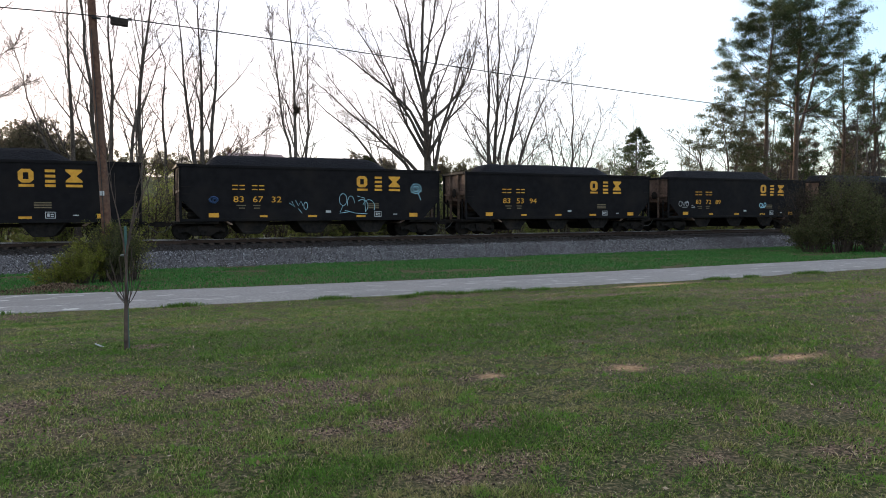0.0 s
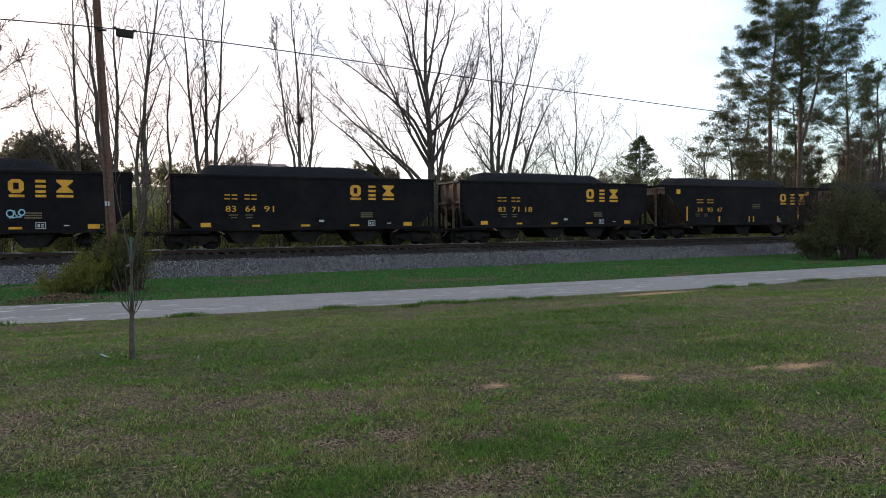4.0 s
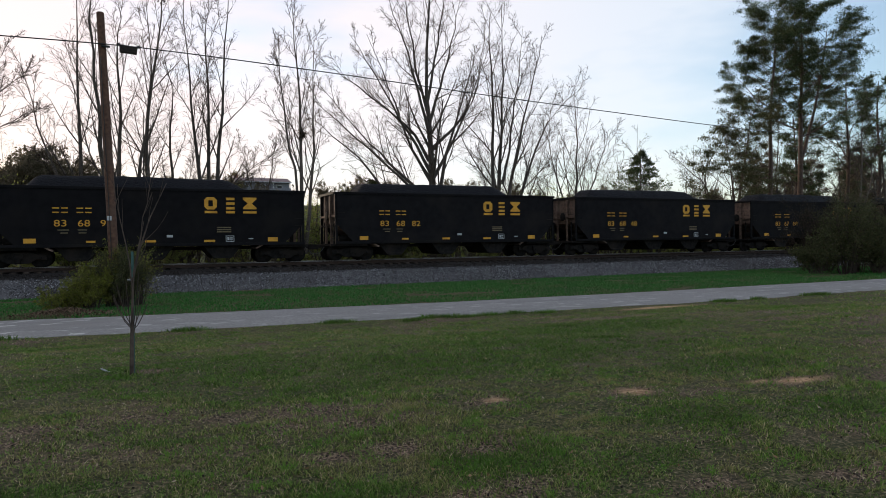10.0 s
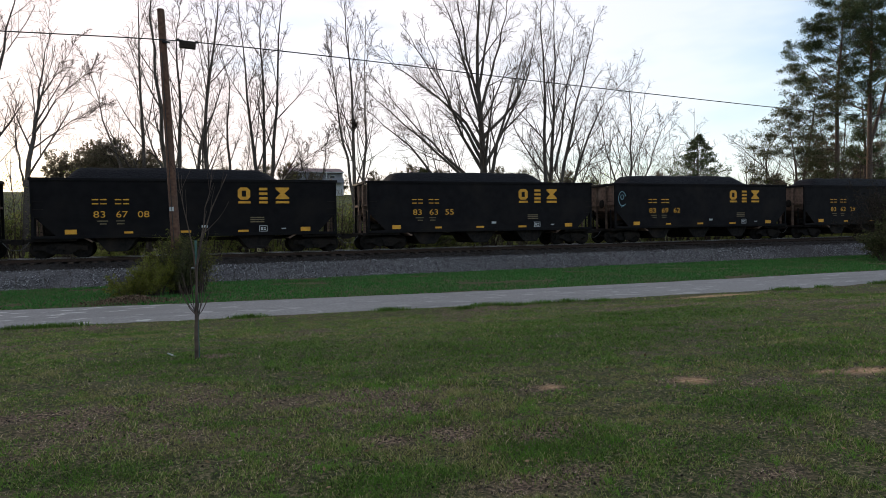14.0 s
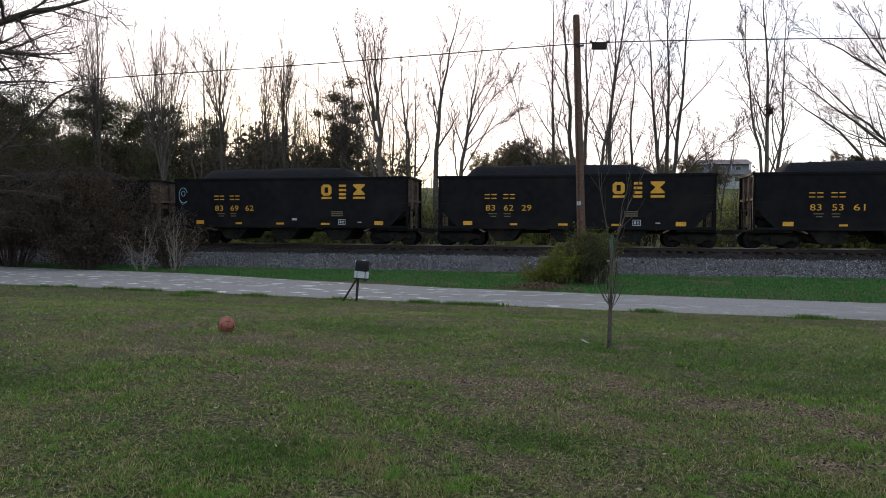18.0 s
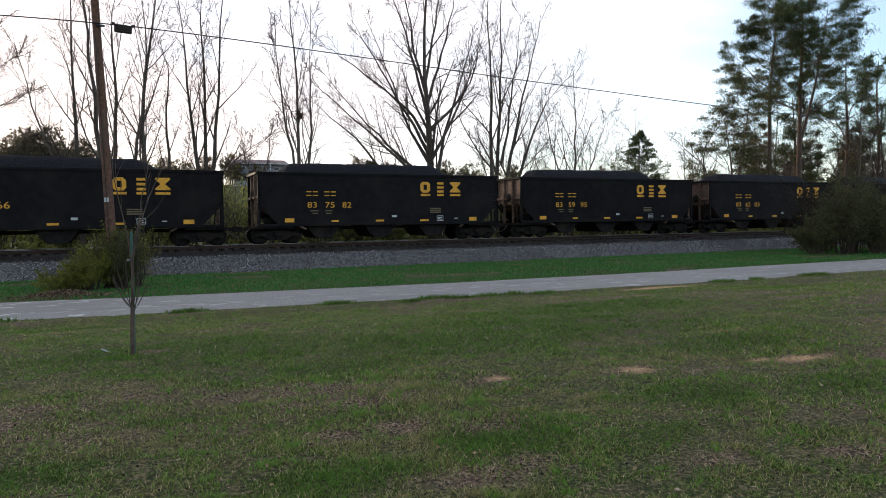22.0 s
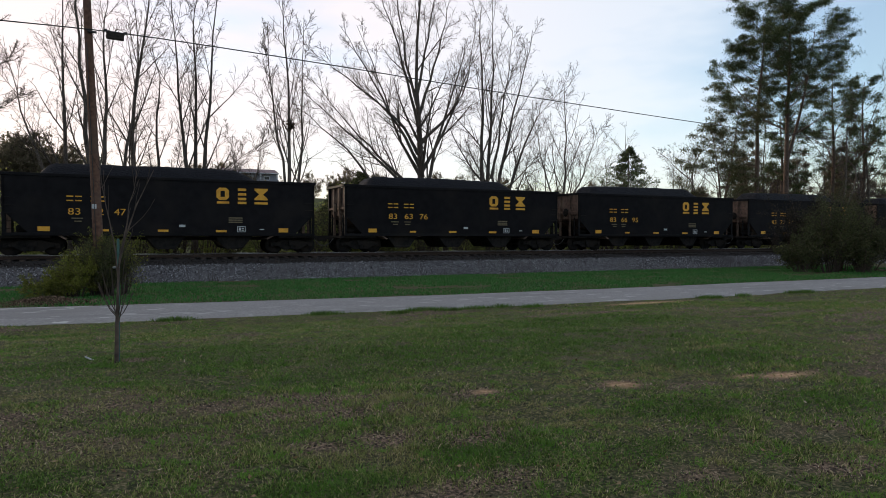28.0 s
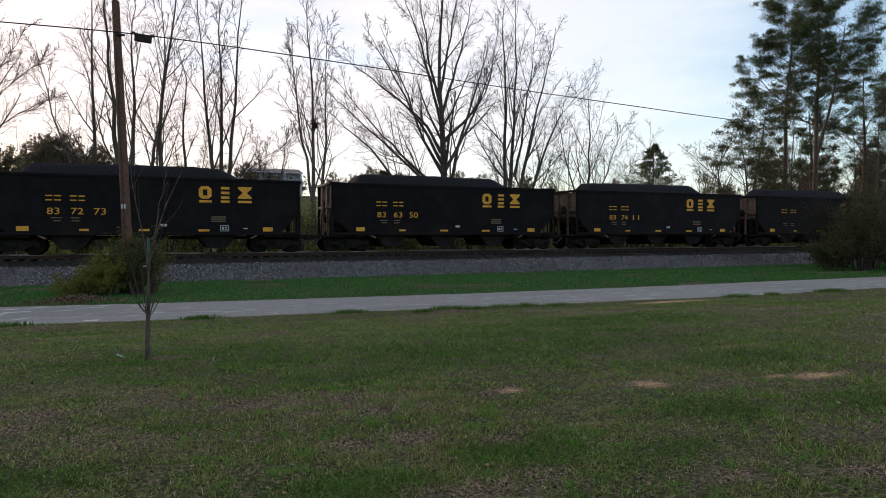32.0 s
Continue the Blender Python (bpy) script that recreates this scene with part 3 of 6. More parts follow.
# ballast bank
prof = [(32.2, -0.93), (32.6, -0.8), (33.3, -0.45), (33.85, -0.235), (34.3, -0.07), (34.75, 0.02), (36.0, 0.11), (39.7, 0.19), (41.0, 0.15), (42.6, -0.6), (43.2, -0.93)]
bs = np.concatenate([np.linspace(-600, -60, 40), np.arange(-58, 90, 0.7), np.linspace(92, 700, 40)])
BV = np.array([[(s, y + 0.18 * (vnoise(s * 0.6, y, 31) - 0.5), z + 0.09 * (vnoise(s * 1.1, y * 2, 32) - 0.5)) for y, z in prof] for s in bs]).reshape(-1, 3)
idx = np.arange(len(BV)).reshape(len(bs), -1)
BF = np.stack([idx[:-1, :-1], idx[1:, :-1], idx[1:, 1:], idx[:-1, 1:]], -1).reshape(-1, 4)
ballast = tagged(sheet("ballast_bank", BV, BF, M_BALLAST), "grey crushed stone bank under the railway track", "ballast", kind="structure")
# the top of the bank takes a near-black version of the ballast
ballast.data.materials.append(M_DARKBED)
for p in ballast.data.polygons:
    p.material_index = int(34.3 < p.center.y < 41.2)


def scatter(P, size, rng, base_v, base_f):
    """Copies of a small shape at P, each turned and sized by chance."""
    n = len(P)
    q = rng.normal(size=(n, 3, 3))
    q = np.linalg.qr(q)[0]
    V = np.einsum("nij,vj->nvi", q, base_v) * np.asarray(size)[:, None, None] * rng.uniform(0.7, 1.3, (n, 1, 3)) + P[:, None]
    F = base_f[None] + (np.arange(n) * len(base_v))[:, None, None]
    return V.reshape(-1, 3), F.reshape(-1, base_f.shape[1])


OCTA_V = np.array([(1, 0, 0), (-1, 0, 0), (0, 1, 0), (0, -1, 0), (0, 0, 1), (0, 0, -1)], float)
OCTA_F = np.array([(0, 2, 4), (2, 1, 4), (1, 3, 4), (3, 0, 4), (2, 0, 5), (1, 2, 5), (3, 1, 5), (0, 3, 5)])
rng = np.random.default_rng(7)
n = 78000
s = rng.uniform(-34, 62, n)
y = rng.uniform(32.2, 34.3, n) + rng.exponential(0.06, n)
z = np.interp(y, [p[0] for p in prof], [p[1] for p in prof]) + rng.uniform(-0.01, 0.05, n)
stones = sheet("ballast_stones", *scatter(np.stack([s, y, z], -1), rng.uniform(0.015, 0.035, n), rng, OCTA_V, OCTA_F), M_STONE)
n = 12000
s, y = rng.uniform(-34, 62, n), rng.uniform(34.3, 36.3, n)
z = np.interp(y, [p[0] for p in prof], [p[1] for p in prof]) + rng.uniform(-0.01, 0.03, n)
tagged(sheet("dusty_stones", *scatter(np.stack([s, y, z], -1), rng.uniform(0.018, 0.04, n), rng, OCTA_V, OCTA_F), M_DARKBED), "near-black ballast stones beside the sleepers", "stones", kind="stuff")
tagged(stones, "loose pale and dark grey ballast stones on the bank", "stones", kind="stuff")

# grass
rng = np.random.default_rng(3)


def blades(name, s, d, h, w, material, label, lean=0.5, plain=False):
    """Bent blades; plain ones, for farther off, are a single tapering face."""
    n = len(s)
    a = rng.uniform(0, 2 * np.pi, n)
    t = rng.uniform(0, 2 * np.pi, n)
    z = height(s, d)
    B = np.stack([s, d, z - 0.004], -1)
    side = np.stack([np.cos(a), np.sin(a), np.zeros(n)], -1) * (w / 2)[:, None]
    k = rng.uniform(0.1, 1, n) * lean * h
    tip = B + np.stack([np.cos(t) * k, np.sin(t) * k, h], -1)
    mid = B + np.stack([np.cos(t) * k * 0.35, np.sin(t) * k * 0.35, h * 0.6], -1)
    if plain:
        V = np.stack([B - side, B + side, tip], 1).reshape(-1, 3)
        return tagged(sheet(name, V, np.arange(3 * n).reshape(-1, 3), material), label, "grass", kind="stuff")
    V = np.stack([B - side, B + side, mid + side * 0.75, tip, mid - side * 0.75], 1).reshape(-1, 3)
    i = np.arange(n)[:, None] * 5
    F = np.concatenate([i + np.array([[0, 1, 2]]), i + np.array([[0, 2, 4]]), i + np.array([[4, 2, 3]])])
    return tagged(sheet(name, V, F, material), label, "grass", kind="stuff")


def tuft(s, d):
    """Where the grass stands in tufts, 0 to 1."""
    return 0.3 * fbm(s * 1.1, d * 1.6, 41, 2) + 0.4 * vnoise(s * 6, d * 8, 45) + 0.3 * vnoise(s * 15, d * 19, 46)


n = 900000
ang = np.radians(rng.uniform(-50, 63, n))
r = 2.6 + 19 * rng.uniform(0, 1, n) ** 1.5
s, d = r * np.sin(ang), r * np.cos(ang)
edge = np.interp(s, ROAD_S, ROAD_NEAR)
keep = (d < edge + 0.05) & (d > 0.6) & (rng.uniform(0, 1, n) > 0.93 * bare(s, d)) & (rng.uniform(0, 1, n) > 0.9 * clay(s, d)) & (tuft(s, d) + rng.uniform(-0.16, 0.16, n) + 0.14 * lush(s, d) > 0.46)
s, d, r = s[keep], d[keep], r[keep]
tall = 0.5 + 0.9 * np.clip(fbm(s * 0.9, d * 0.9, 43) - 0.3, 0, 1) + 2.4 * np.clip(vnoise(s * 2.3, d * 2.3, 44) - 0.78, 0, 1)
tall = tall * rng.uniform(0.016, 0.048, len(s)) * (0.35 + 1.3 * np.clip(tuft(s, d), 0, 1))
deep = rng.uniform(0, 1, len(s)) < 0.92 * lush(s, d)
close = r < 6.5
for pick, material, label in ((~deep, M_BLADE, "short patchy spring grass with dry straw among it"), (deep, M_LUSH, "thicker deep green grass in patches of the lawn")):
    q = pick & close
    blades("lawn_grass", s[q], d[q], tall[q], 0.0026 + 0.0007 * r[q], material, label, 1.7)
    q = pick & ~close
    blades("lawn_grass", s[q], d[q], tall[q], 0.004 + 0.0008 * r[q], material, label, 1.7, True)
# the lawn's far ends along the lane
n = 150000
s = np.where(rng.uniform(0, 1, n) < 0.35, rng.uniform(-34, -11, n), rng.uniform(11, 44, n))
d = rng.uniform(4, 24, n)
keep = (d < np.interp(s, ROAD_S, ROAD_NEAR) + 0.05) & (np.hypot(s, d) > 18) & (fbm(s * 0.9, d * 1.4, 47, 3) + rng.uniform(-0.2, 0.2, n) > 0.42)
s, d = s[keep], d[keep]
blades("lawn_grass", s, d, rng.uniform(0.02, 0.05, len(s)), np.full(len(s), 0.024), M_BLADE, "short patchy spring grass beside the lane", 1.7, True)
n = 300000
ang = np.radians(rng.uniform(-50, 63, n))
r = 2.6 + 16 * rng.uniform(0, 1, n) ** 1.4
s, d = r * np.sin(ang), r * np.cos(ang)
keep = (d < np.interp(s, ROAD_S, ROAD_NEAR)) & (rng.uniform(0, 1, n) < (0.26 + bare(s, d) * 0.95) * (1 - 0.7 * lush(s, d)) * (1 - 0.75 * clay(s, d)))
s, d, r = s[keep], d[keep], r[keep]
blades("dead_thatch", s, d, rng.uniform(0.006, 0.018, len(s)), 0.0022 + 0.0006 * r, M_THATCH, "flattened dead grass on the bare soil", 4.5, True)
cs = rng.uniform(-18, 22, 34)
cd = np.interp(cs, ROAD_S, ROAD_NEAR) - rng.exponential(0.14, 34)
i = rng.integers(0, 34, 9000)
s, d = cs[i] + rng.normal(0, 0.2, 9000), cd[i] + rng.normal(0, 0.06, 9000)
blades("edge_tufts", s, d, rng.uniform(0.04, 0.13, 9000), np.full(9000, 0.012), M_LUSH, "taller green tufts along the lane edge", 0.7)
n = 150000
s = rng.uniform(-36, 48, n)
d = rng.uniform(19.5, 32.8, n)
keep = (d > np.interp(s, ROAD_S, ROAD_FAR) - 0.03) & (fbm(s * 0.4, d * 0.6, 51) > 0.3)
s, d = s[keep], d[keep]
blades("verge_grass", s, d, rng.uniform(0.03, 0.09, len(s)), np.full(len(s), 0.052), M_VERGE, "bright green verge grass between lane and ballast", 0.9, True)
n = 900
ang = np.radians(rng.uniform(-48, 62, n))
r = 3 + 12 * rng.uniform(0, 1, n) ** 1.4
s, d = r * np.sin(ang), r * np.cos(ang)
P = np.stack([s, d, height(s, d) + 0.02], -1)
LEAF_V = np.array([(-1, 0, 0.1), (0, -0.5, -0.1), (1, 0, 0.15), (0, 0.55, 0.05)], float)
leaves = sheet("fallen_leaves", *scatter(P, rng.uniform(0.006, 0.02, n), rng, LEAF_V, np.array([(0, 1, 2), (0, 2, 3)])), M_DRYLEAF)
litter = np.stack([rng.normal(-1.75, 0.6, 2600), rng.normal(22.9, 0.42, 2600), np.zeros(2600)], -1)
litter[:, 2] = np.interp(litter[:, 1], GD, GZ) + 0.02 + 0.18 * np.exp(-((litter[:, 0] + 1.75) / 0.7) ** 2 - ((litter[:, 1] - 23.2) / 0.4) ** 2) * rng.uniform(0, 1, 2600)
tagged(sheet("leaf_litter", *scatter(litter, rng.uniform(0.02, 0.05, 2600), rng, LEAF_V, np.array([(0, 1, 2), (0, 2, 3)])), M_LITTER), "brown leaf litter heaped beside the bush at the lane", "leaves", kind="stuff")
tagged(leaves, "small curled tan leaves scattered on the lawn", "leaves", kind="stuff")
n = 7000
ang = np.radians(rng.uniform(-48, 62, n))
r = 2.8 + 10 * rng.uniform(0, 1, n) ** 1.4
s, d = r * np.sin(ang), r * np.cos(ang)
keep = rng.uniform(0, 1, n) < 0.15 + bare(s, d)
s, d = s[keep], d[keep]
clods = sheet("soil_clods", *scatter(np.stack([s, d, height(s, d) + 0.004], -1), rng.uniform(0.003, 0.011, len(s)), rng, OCTA_V, OCTA_F), M_CLOD)
tagged(clods, "dark crumbs of soil and litter in the bare patches", "soil", kind="stuff")


# ---- railway track ----
def railway():
    t = empty("railway_track", pose(0, TRACK_Y, 0), "single railway track with rusty rails on dark timber sleepers", "railway track")
    for y in (-0.7525, 0.7525):
        pr = [(-0.07, -0.18), (0.07, -0.18), (0.07, -0.165), (0.012, -0.145), (0.012, -0.04), (0.036, -0.032), (0.036, -0.004), (-0.036, -0.004), (-0.036, -0.032), (-0.012, -0.04), (-0.012, -0.145), (-0.07, -0.165)]
        bm = prism([(p[0], p[1]) for p in pr], -600, 700)
        bmesh.ops.transform(bm, matrix=Matrix.Translation((0, y, RAIL_Z)) @ pose(0, 0, 0, 0, 0, -90), verts=bm.verts[:])
        r = part("rail", bm, M_RAIL, t)
        part("rail_head", box(-600, 700, y - 0.038, y + 0.038, RAIL_Z - 0.01, RAIL_Z, 0.004), M_RAILTOP, r, "bright polished running surface")
    bm = box(-0.115, 0.115, -1.35, 1.35, -0.18, 0.0, 0.012)
    first = part("sleeper", bm, M_CREOSOTE, t)
    first.location = (-62, 0, RAIL_Z - 0.185)
    for i in range(1, 290):
        o = new("sleeper", first.data)
        o.parent = t
        o.location = (-62 + 0.53 * i, 0.03 * math.sin(i * 7.3), RAIL_Z - 0.185)
    return t


railway()

# ---- coal hopper cars ----
CAR_L, CAR_W, PITCH = 14.42, 3.16, 16.14


def textmesh(text, w, h):
    """Flat lettering of a given size, standing in x, z and facing -y."""
    cu = bpy.data.curves.new("lettering", "FONT")
    cu.body = text
    cu.resolution_u = 3
    ob = new("lettering", cu)
    dg = bpy.context.evaluated_depsgraph_get()
    me = bpy.data.meshes.new_from_object(ob.evaluated_get(dg))
    bpy.data.objects.remove(ob)
    bpy.data.curves.remove(cu)
    co = np.array([v.co[:] for v in me.vertices])
    lo, hi = co.min(0), co.max(0)
    co = np.stack([(co[:, 0] - lo[0]) / (hi[0] - lo[0]) * w, np.zeros(len(co)), (co[:, 1] - lo[1]) / (hi[1] - lo[1]) * h], -1)
    me.vertices.foreach_set("co", co.astype(np.float32).ravel())
    me.update()
    return me


def plate(polys, y=-0.012, thick=0.006):
    """Flat painted shapes on the near side: polygons in x, z."""
    bm = bmesh.new()
    for poly in polys:
        b2 = prism(poly, y, y + thick)
        me = bpy.data.meshes.new("shape")
        b2.to_mesh(me)
        b2.free()
        bm.from_mesh(me)
        bpy.data.meshes.remove(me)
    return bm


def rect(x0, x1, z0, z1):
    return [(x0, z0), (x1, z0), (x1, z1), (x0, z1)]


def strokes(lines, r=0.025):
    return joined([rod([(x, -0.012, z) for x, z in ln], r, 4) for ln in lines])


def ring(cx, cz, rx, rz, n=14, a0=0, a1=360):
    return [(cx + rx * math.cos(radians(a0 + (a1 - a0) * i / n)), cz + rz * math.sin(radians(a0 + (a1 - a0) * i / n))) for i in range(n + 1)]


def coal_heap(L, x0, x1, top, seed, W=CAR_W):
    nx, ny = 90, 16
    xs, ys = np.linspace(0.2, L - 0.2, nx), np.linspace(0.1, W - 0.1, ny)
    X, Y = np.meshgrid(xs, ys, indexing="ij")
    up = np.clip(np.minimum((X - x0) / 1.1, (x1 - X) / 2.2), 0, 1)
    up = up * up * (3 - 2 * up)
    acr = np.clip(np.minimum(Y - 0.1, W - 0.1 - Y) / 0.75, 0, 1) ** 0.8
    Z = 3.62 + (top - 3.62) * up * acr * (0.93 + 0.14 * fbm(X * 0.45, Y, seed)) + 0.07 * (fbm(X * 3, Y * 3, seed + 4) - 0.5)
    i = np.arange(nx * ny).reshape(nx, ny)
    F = np.stack([i[:-1, :-1], i[1:, :-1], i[1:, 1:], i[:-1, 1:]], -1).reshape(-1, 4)
    return np.stack([X, Y, Z], -1).reshape(-1, 3), F


def truck(car, x):
    t = part("truck", box(-0.2, 0.2, -1.2, 1.2, 0.42, 0.66, 0.02), M_CARIRON, car)
    t.location = (x, CAR_W / 2, 0)
    for y in (-0.98, 0.98):
        fr = [(-1.15, 0.36), (-1.15, 0.58), (-0.75, 0.62), (-0.42, 0.74), (0.42, 0.74), (0.75, 0.62), (1.15, 0.58), (1.15, 0.36), (0.7, 0.38), (0.45, 0.2), (-0.45, 0.2), (-0.7, 0.38)]
        part("side_frame", prism(fr, y - 0.08, y + 0.08, 0.015), M_CARIRON, t)
        part("spring", lathe([(0.1, 0.22), (0.12, 0.26), (0.1, 0.3), (0.12, 0.34), (0.1, 0.38), (0.12, 0.42), (0.1, 0.46), (0.1, 0.5)], 10, at=(0, y * 1.11, 0)), M_CARIRON, t)
    for wx in (-0.89, 0.89):
        bm = lathe([(0.075, -1.1), (0.075, -0.83), (0.2, -0.83), (0.3, -0.79), (0.455, -0.8), (0.455, -0.7), (0.48, -0.69), (0.48, -0.665), (0.3, -0.69), (0.09, -0.68), (0.09, 0.68), (0.3, 0.69), (0.48, 0.665), (0.48, 0.69), (0.455, 0.7), (0.455, 0.8), (0.3, 0.79), (0.2, 0.83), (0.075, 0.83), (0.075, 1.1)], 24, "Y")
        w = part("wheelset", bm, M_CARIRON, t)
        w.location = (wx, 0, 0.457)


def hopper_car(kind):
    """One open-top coal hopper: x along the car from its left end, y = 0 the near side, z = 0 the rail top."""
    L = {"b": 16.0, "c": 14.42}.get(kind, CAR_L)
    W = CAR_W
    tall = 3.7
    car = empty("hopper_car", pose(0, 0, -50), "black open-top coal hopper car with yellow markings and heaped coal", "freight car", "cars of the coal train")
    if kind == "b":
        side = [(0.25, tall), (L - 0.25, tall), (L - 0.25, 3.3), (L - 1.9, 1.08), (1.9, 1.08), (0.25, 3.3)]
    else:
        side = [(0.06, tall), (L - 0.06, tall), (L - 0.06, 2.06), (L - 1.02, 1.08), (1.02, 1.08), (0.06, 2.06)]
    part("side_panel", prism(side, 0, 0.03), M_CAR, car)
    part("side_panel", prism(side, W - 0.03, W), M_CAR, car)
    for y0, y1 in ((-0.05, 0.09), (W - 0.09, W + 0.05)):
        part("top_chord", box(-0.06, L + 0.06, y0, y1, tall, tall + 0.14, 0.02), M_CAR, car)
        part("side_sill", box(0.0, L, y0 + 0.01, y1, 0.94, 1.085, 0.012), M_CAR, car)
    zs = 2.1 if kind != "b" else 3.2
    for e, sg in ((0.0, 1), (L, -1)):
        def X(v):
            return e + sg * v
        part("top_chord", box(*sorted((X(-0.08), X(0.08))), 0.09, W - 0.09, tall, tall + 0.14, 0.02), M_CAR, car)
        part("end_sheet", box(*sorted((X(0.14), X(0.17))), 0.03, W - 0.03, zs, tall), M_CAREND, car, "rust-brown end sheet")
        part("slope_sheet", prism([(X(0.14), zs), (X(0.19), zs), (X(2.6), 0.8), (X(2.52), 0.75)], 0.03, W - 0.03), M_CAREND, car)
        for y in (0.0, 1.0, W - 1.1, W - 0.1):
            part("end_post", box(*sorted((X(0.0), X(0.13))), y, y + 0.1, 0.95, tall, 0.01), M_CAR if y in (0.0, W - 0.1) else M_CAREND, car)
        for y in (0.55, W - 0.6):
            part("brace", box(*sorted((X(0.04), X(0.12))), y, y + 0.07, 0.95, zs + 0.1, 0.008), M_CAR, car)
        part("end_girt", box(*sorted((X(0.02), X(0.14))), 0.1, W - 0.1, zs + 0.35, zs + 0.47, 0.01), M_CAREND, car)
        part("end_platform", box(*sorted((X(-0.22), X(1.9))), 0.12, W - 0.12, 0.82, 0.95, 0.015), M_CARIRON, car)
        part("coupler", joined_bm([(X(-0.86), X(0.3), W / 2 - 0.07, W / 2 + 0.07, 0.72, 0.9), (X(-0.865), X(-0.6), W / 2 - 0.15, W / 2 + 0.15, 0.66, 0.94)]), M_CARIRON, car)
        hose = [(X(-0.3), W / 2 - 0.4, 0.8), (X(-0.5), W / 2 - 0.4, 0.55), (X(-0.72), W / 2 - 0.35, 0.4), (X(-0.86), W / 2 - 0.2, 0.42)]
        V, F = rod(hose, 0.014, 6)
        sheet("air_hose", V, F, M_HOSE, car, True, "grey air brake hose")
        for k in range(5):
            z = 1.25 + 0.36 * k
            V, F = rod([(X(0.1), -0.03, z), (X(0.1), -0.075, z), (X(0.52), -0.075, z), (X(0.52), -0.03, z)], 0.012, 5)
            sheet("ladder_rung", V, F, M_CARIRON, car)
            V, F = rod([(X(-0.05), 0.2, z), (X(-0.05), 0.75, z)], 0.012, 5)
            sheet("ladder_rung", V, F, M_CARIRON, car)
        V, F = rod([(X(-0.14), 0.15, 1.95), (X(-0.14), W - 0.15, 1.95)], 0.015, 5)
        sheet("grab_iron", V, F, M_CARIRON, car)
        truck(car, X(1.12))
    bw = lathe([(0.02, 0), (0.24, 0), (0.28, 0.015), (0.28, 0.035), (0.24, 0.05), (0.02, 0.05)], 16, "X", (-0.16, 1.25, 2.55))
    part("brake_wheel", bw, M_CARIRON, car)
    part("brake_reservoir", lathe([(0.12, 0), (0.2, 0.06), (0.2, 0.8), (0.12, 0.86)], 14, "X", (0.45, 0.95, 1.25)), M_CARIRON, car)
    part("centre_sill", box(-0.2, L + 0.2, W / 2 - 0.2, W / 2 + 0.2, 0.72, 0.9, 0.01), M_CARIRON, car)
    for cx in ((3.6, 6.9, 10.2) if kind != "b" else (4.2, 7.9, 11.6)):
        pr = [(cx - 1.02, 1.0), (cx + 1.02, 1.0), (cx + 0.5, 0.34), (cx + 0.4, 0.27), (cx - 0.4, 0.27), (cx - 0.5, 0.34)]
        bay = part("hopper_bay", prism(pr, 0.28, W - 0.28, 0.02), M_CARIRON, car)
        part("discharge_gate", box(cx - 0.42, cx + 0.42, 0.2, 0.28, 0.28, 0.4, 0.01), M_CARIRON, bay)
    V, F = coal_heap(L, 1.0, L - 2.1 if kind != "b" else L - 2.0, 4.42, {"a": 60, "b": 70, "c": 80, "a2": 64, "a3": 67}[kind])
    sheet("coal_load", V, F, M_COAL, car, True, "heaped black coal with a flattened top")
    # painted marks
    y = -0.012
    ex = 0.0
    if kind == "b":
        ex = 1.0
        for x0, x1, z0, z1 in ((1.0, 1.36, 3.2, 3.52), (14.5, 14.86, 3.2, 3.52), (1.95, 2.07, 1.3, 2.3), (13.6, 13.72, 1.3, 2.3), (5.1, 5.24, 1.18, 1.6), (8.2, 8.32, 1.18, 1.6), (8.65, 8.77, 1.18, 1.6), (11.3, 11.42, 1.18, 1.6)):
            part("yellow_stripe", plate([rect(x0, x1, z0, z1)]), M_YELLOW, car)
        part("stencil_box", plate([rect(8.6, 9.4, 2.2, 2.24), rect(8.6, 9.4, 2.46, 2.5), rect(8.6, 8.64, 2.24, 2.46), rect(9.36, 9.4, 2.24, 2.46), rect(8.7, 9.3, 2.3, 2.38)]), M_STENCIL, car)
    else:
        marks = [(1.4, 1.9, 1.15, 1.37), (3.95, 4.35, 1.15, 1.25), (6.52, 7.01, 1.14, 1.25), (9.27, 9.8, 1.13, 1.24), (12.47, 12.98, 1.13, 1.35)]
        if kind == "c":
            marks = [(1.7, 1.82, 1.15, 1.6), (3.3, 3.4, 1.15, 1.45), (9.0, 9.1, 1.15, 1.4), (12.2, 12.32, 1.15, 2.0)]
        for m4 in marks:
            part("yellow_stripe", plate([rect(*m4)]), M_YELLOW, car)
        part("white_label", plate([rect(7.51, 7.8, 1.38, 1.5)]), M_WHITE, car)
        part("white_dash", plate([rect(11.47, 11.71, 1.26, 1.31)]), M_WHITE, car)
        part("faded_block", plate([rect(9.9, 10.6, 1.62 + 0.11 * k, 1.68 + 0.11 * k) for k in range(3)]), M_STENCIL, car)
    sx = 10.33 + ex
    part("stencil_square", plate([rect(sx, sx + 0.42, 1.14, 1.17), rect(sx, sx + 0.42, 1.42, 1.45), rect(sx, sx + 0.03, 1.17, 1.42), rect(sx + 0.39, sx + 0.42, 1.17, 1.42), rect(sx + 0.08, sx + 0.18, 1.22, 1.37), rect(sx + 0.22, sx + 0.34, 1.3, 1.36), rect(sx + 0.22, sx + 0.34, 1.21, 1.26)]), M_WHITE, car)
    # emblem: three blocks, each over a bar
    ez = -0.1 if kind == "b" else 0.0
    e0 = 9.3 + (2.3 if kind == "b" else 0)

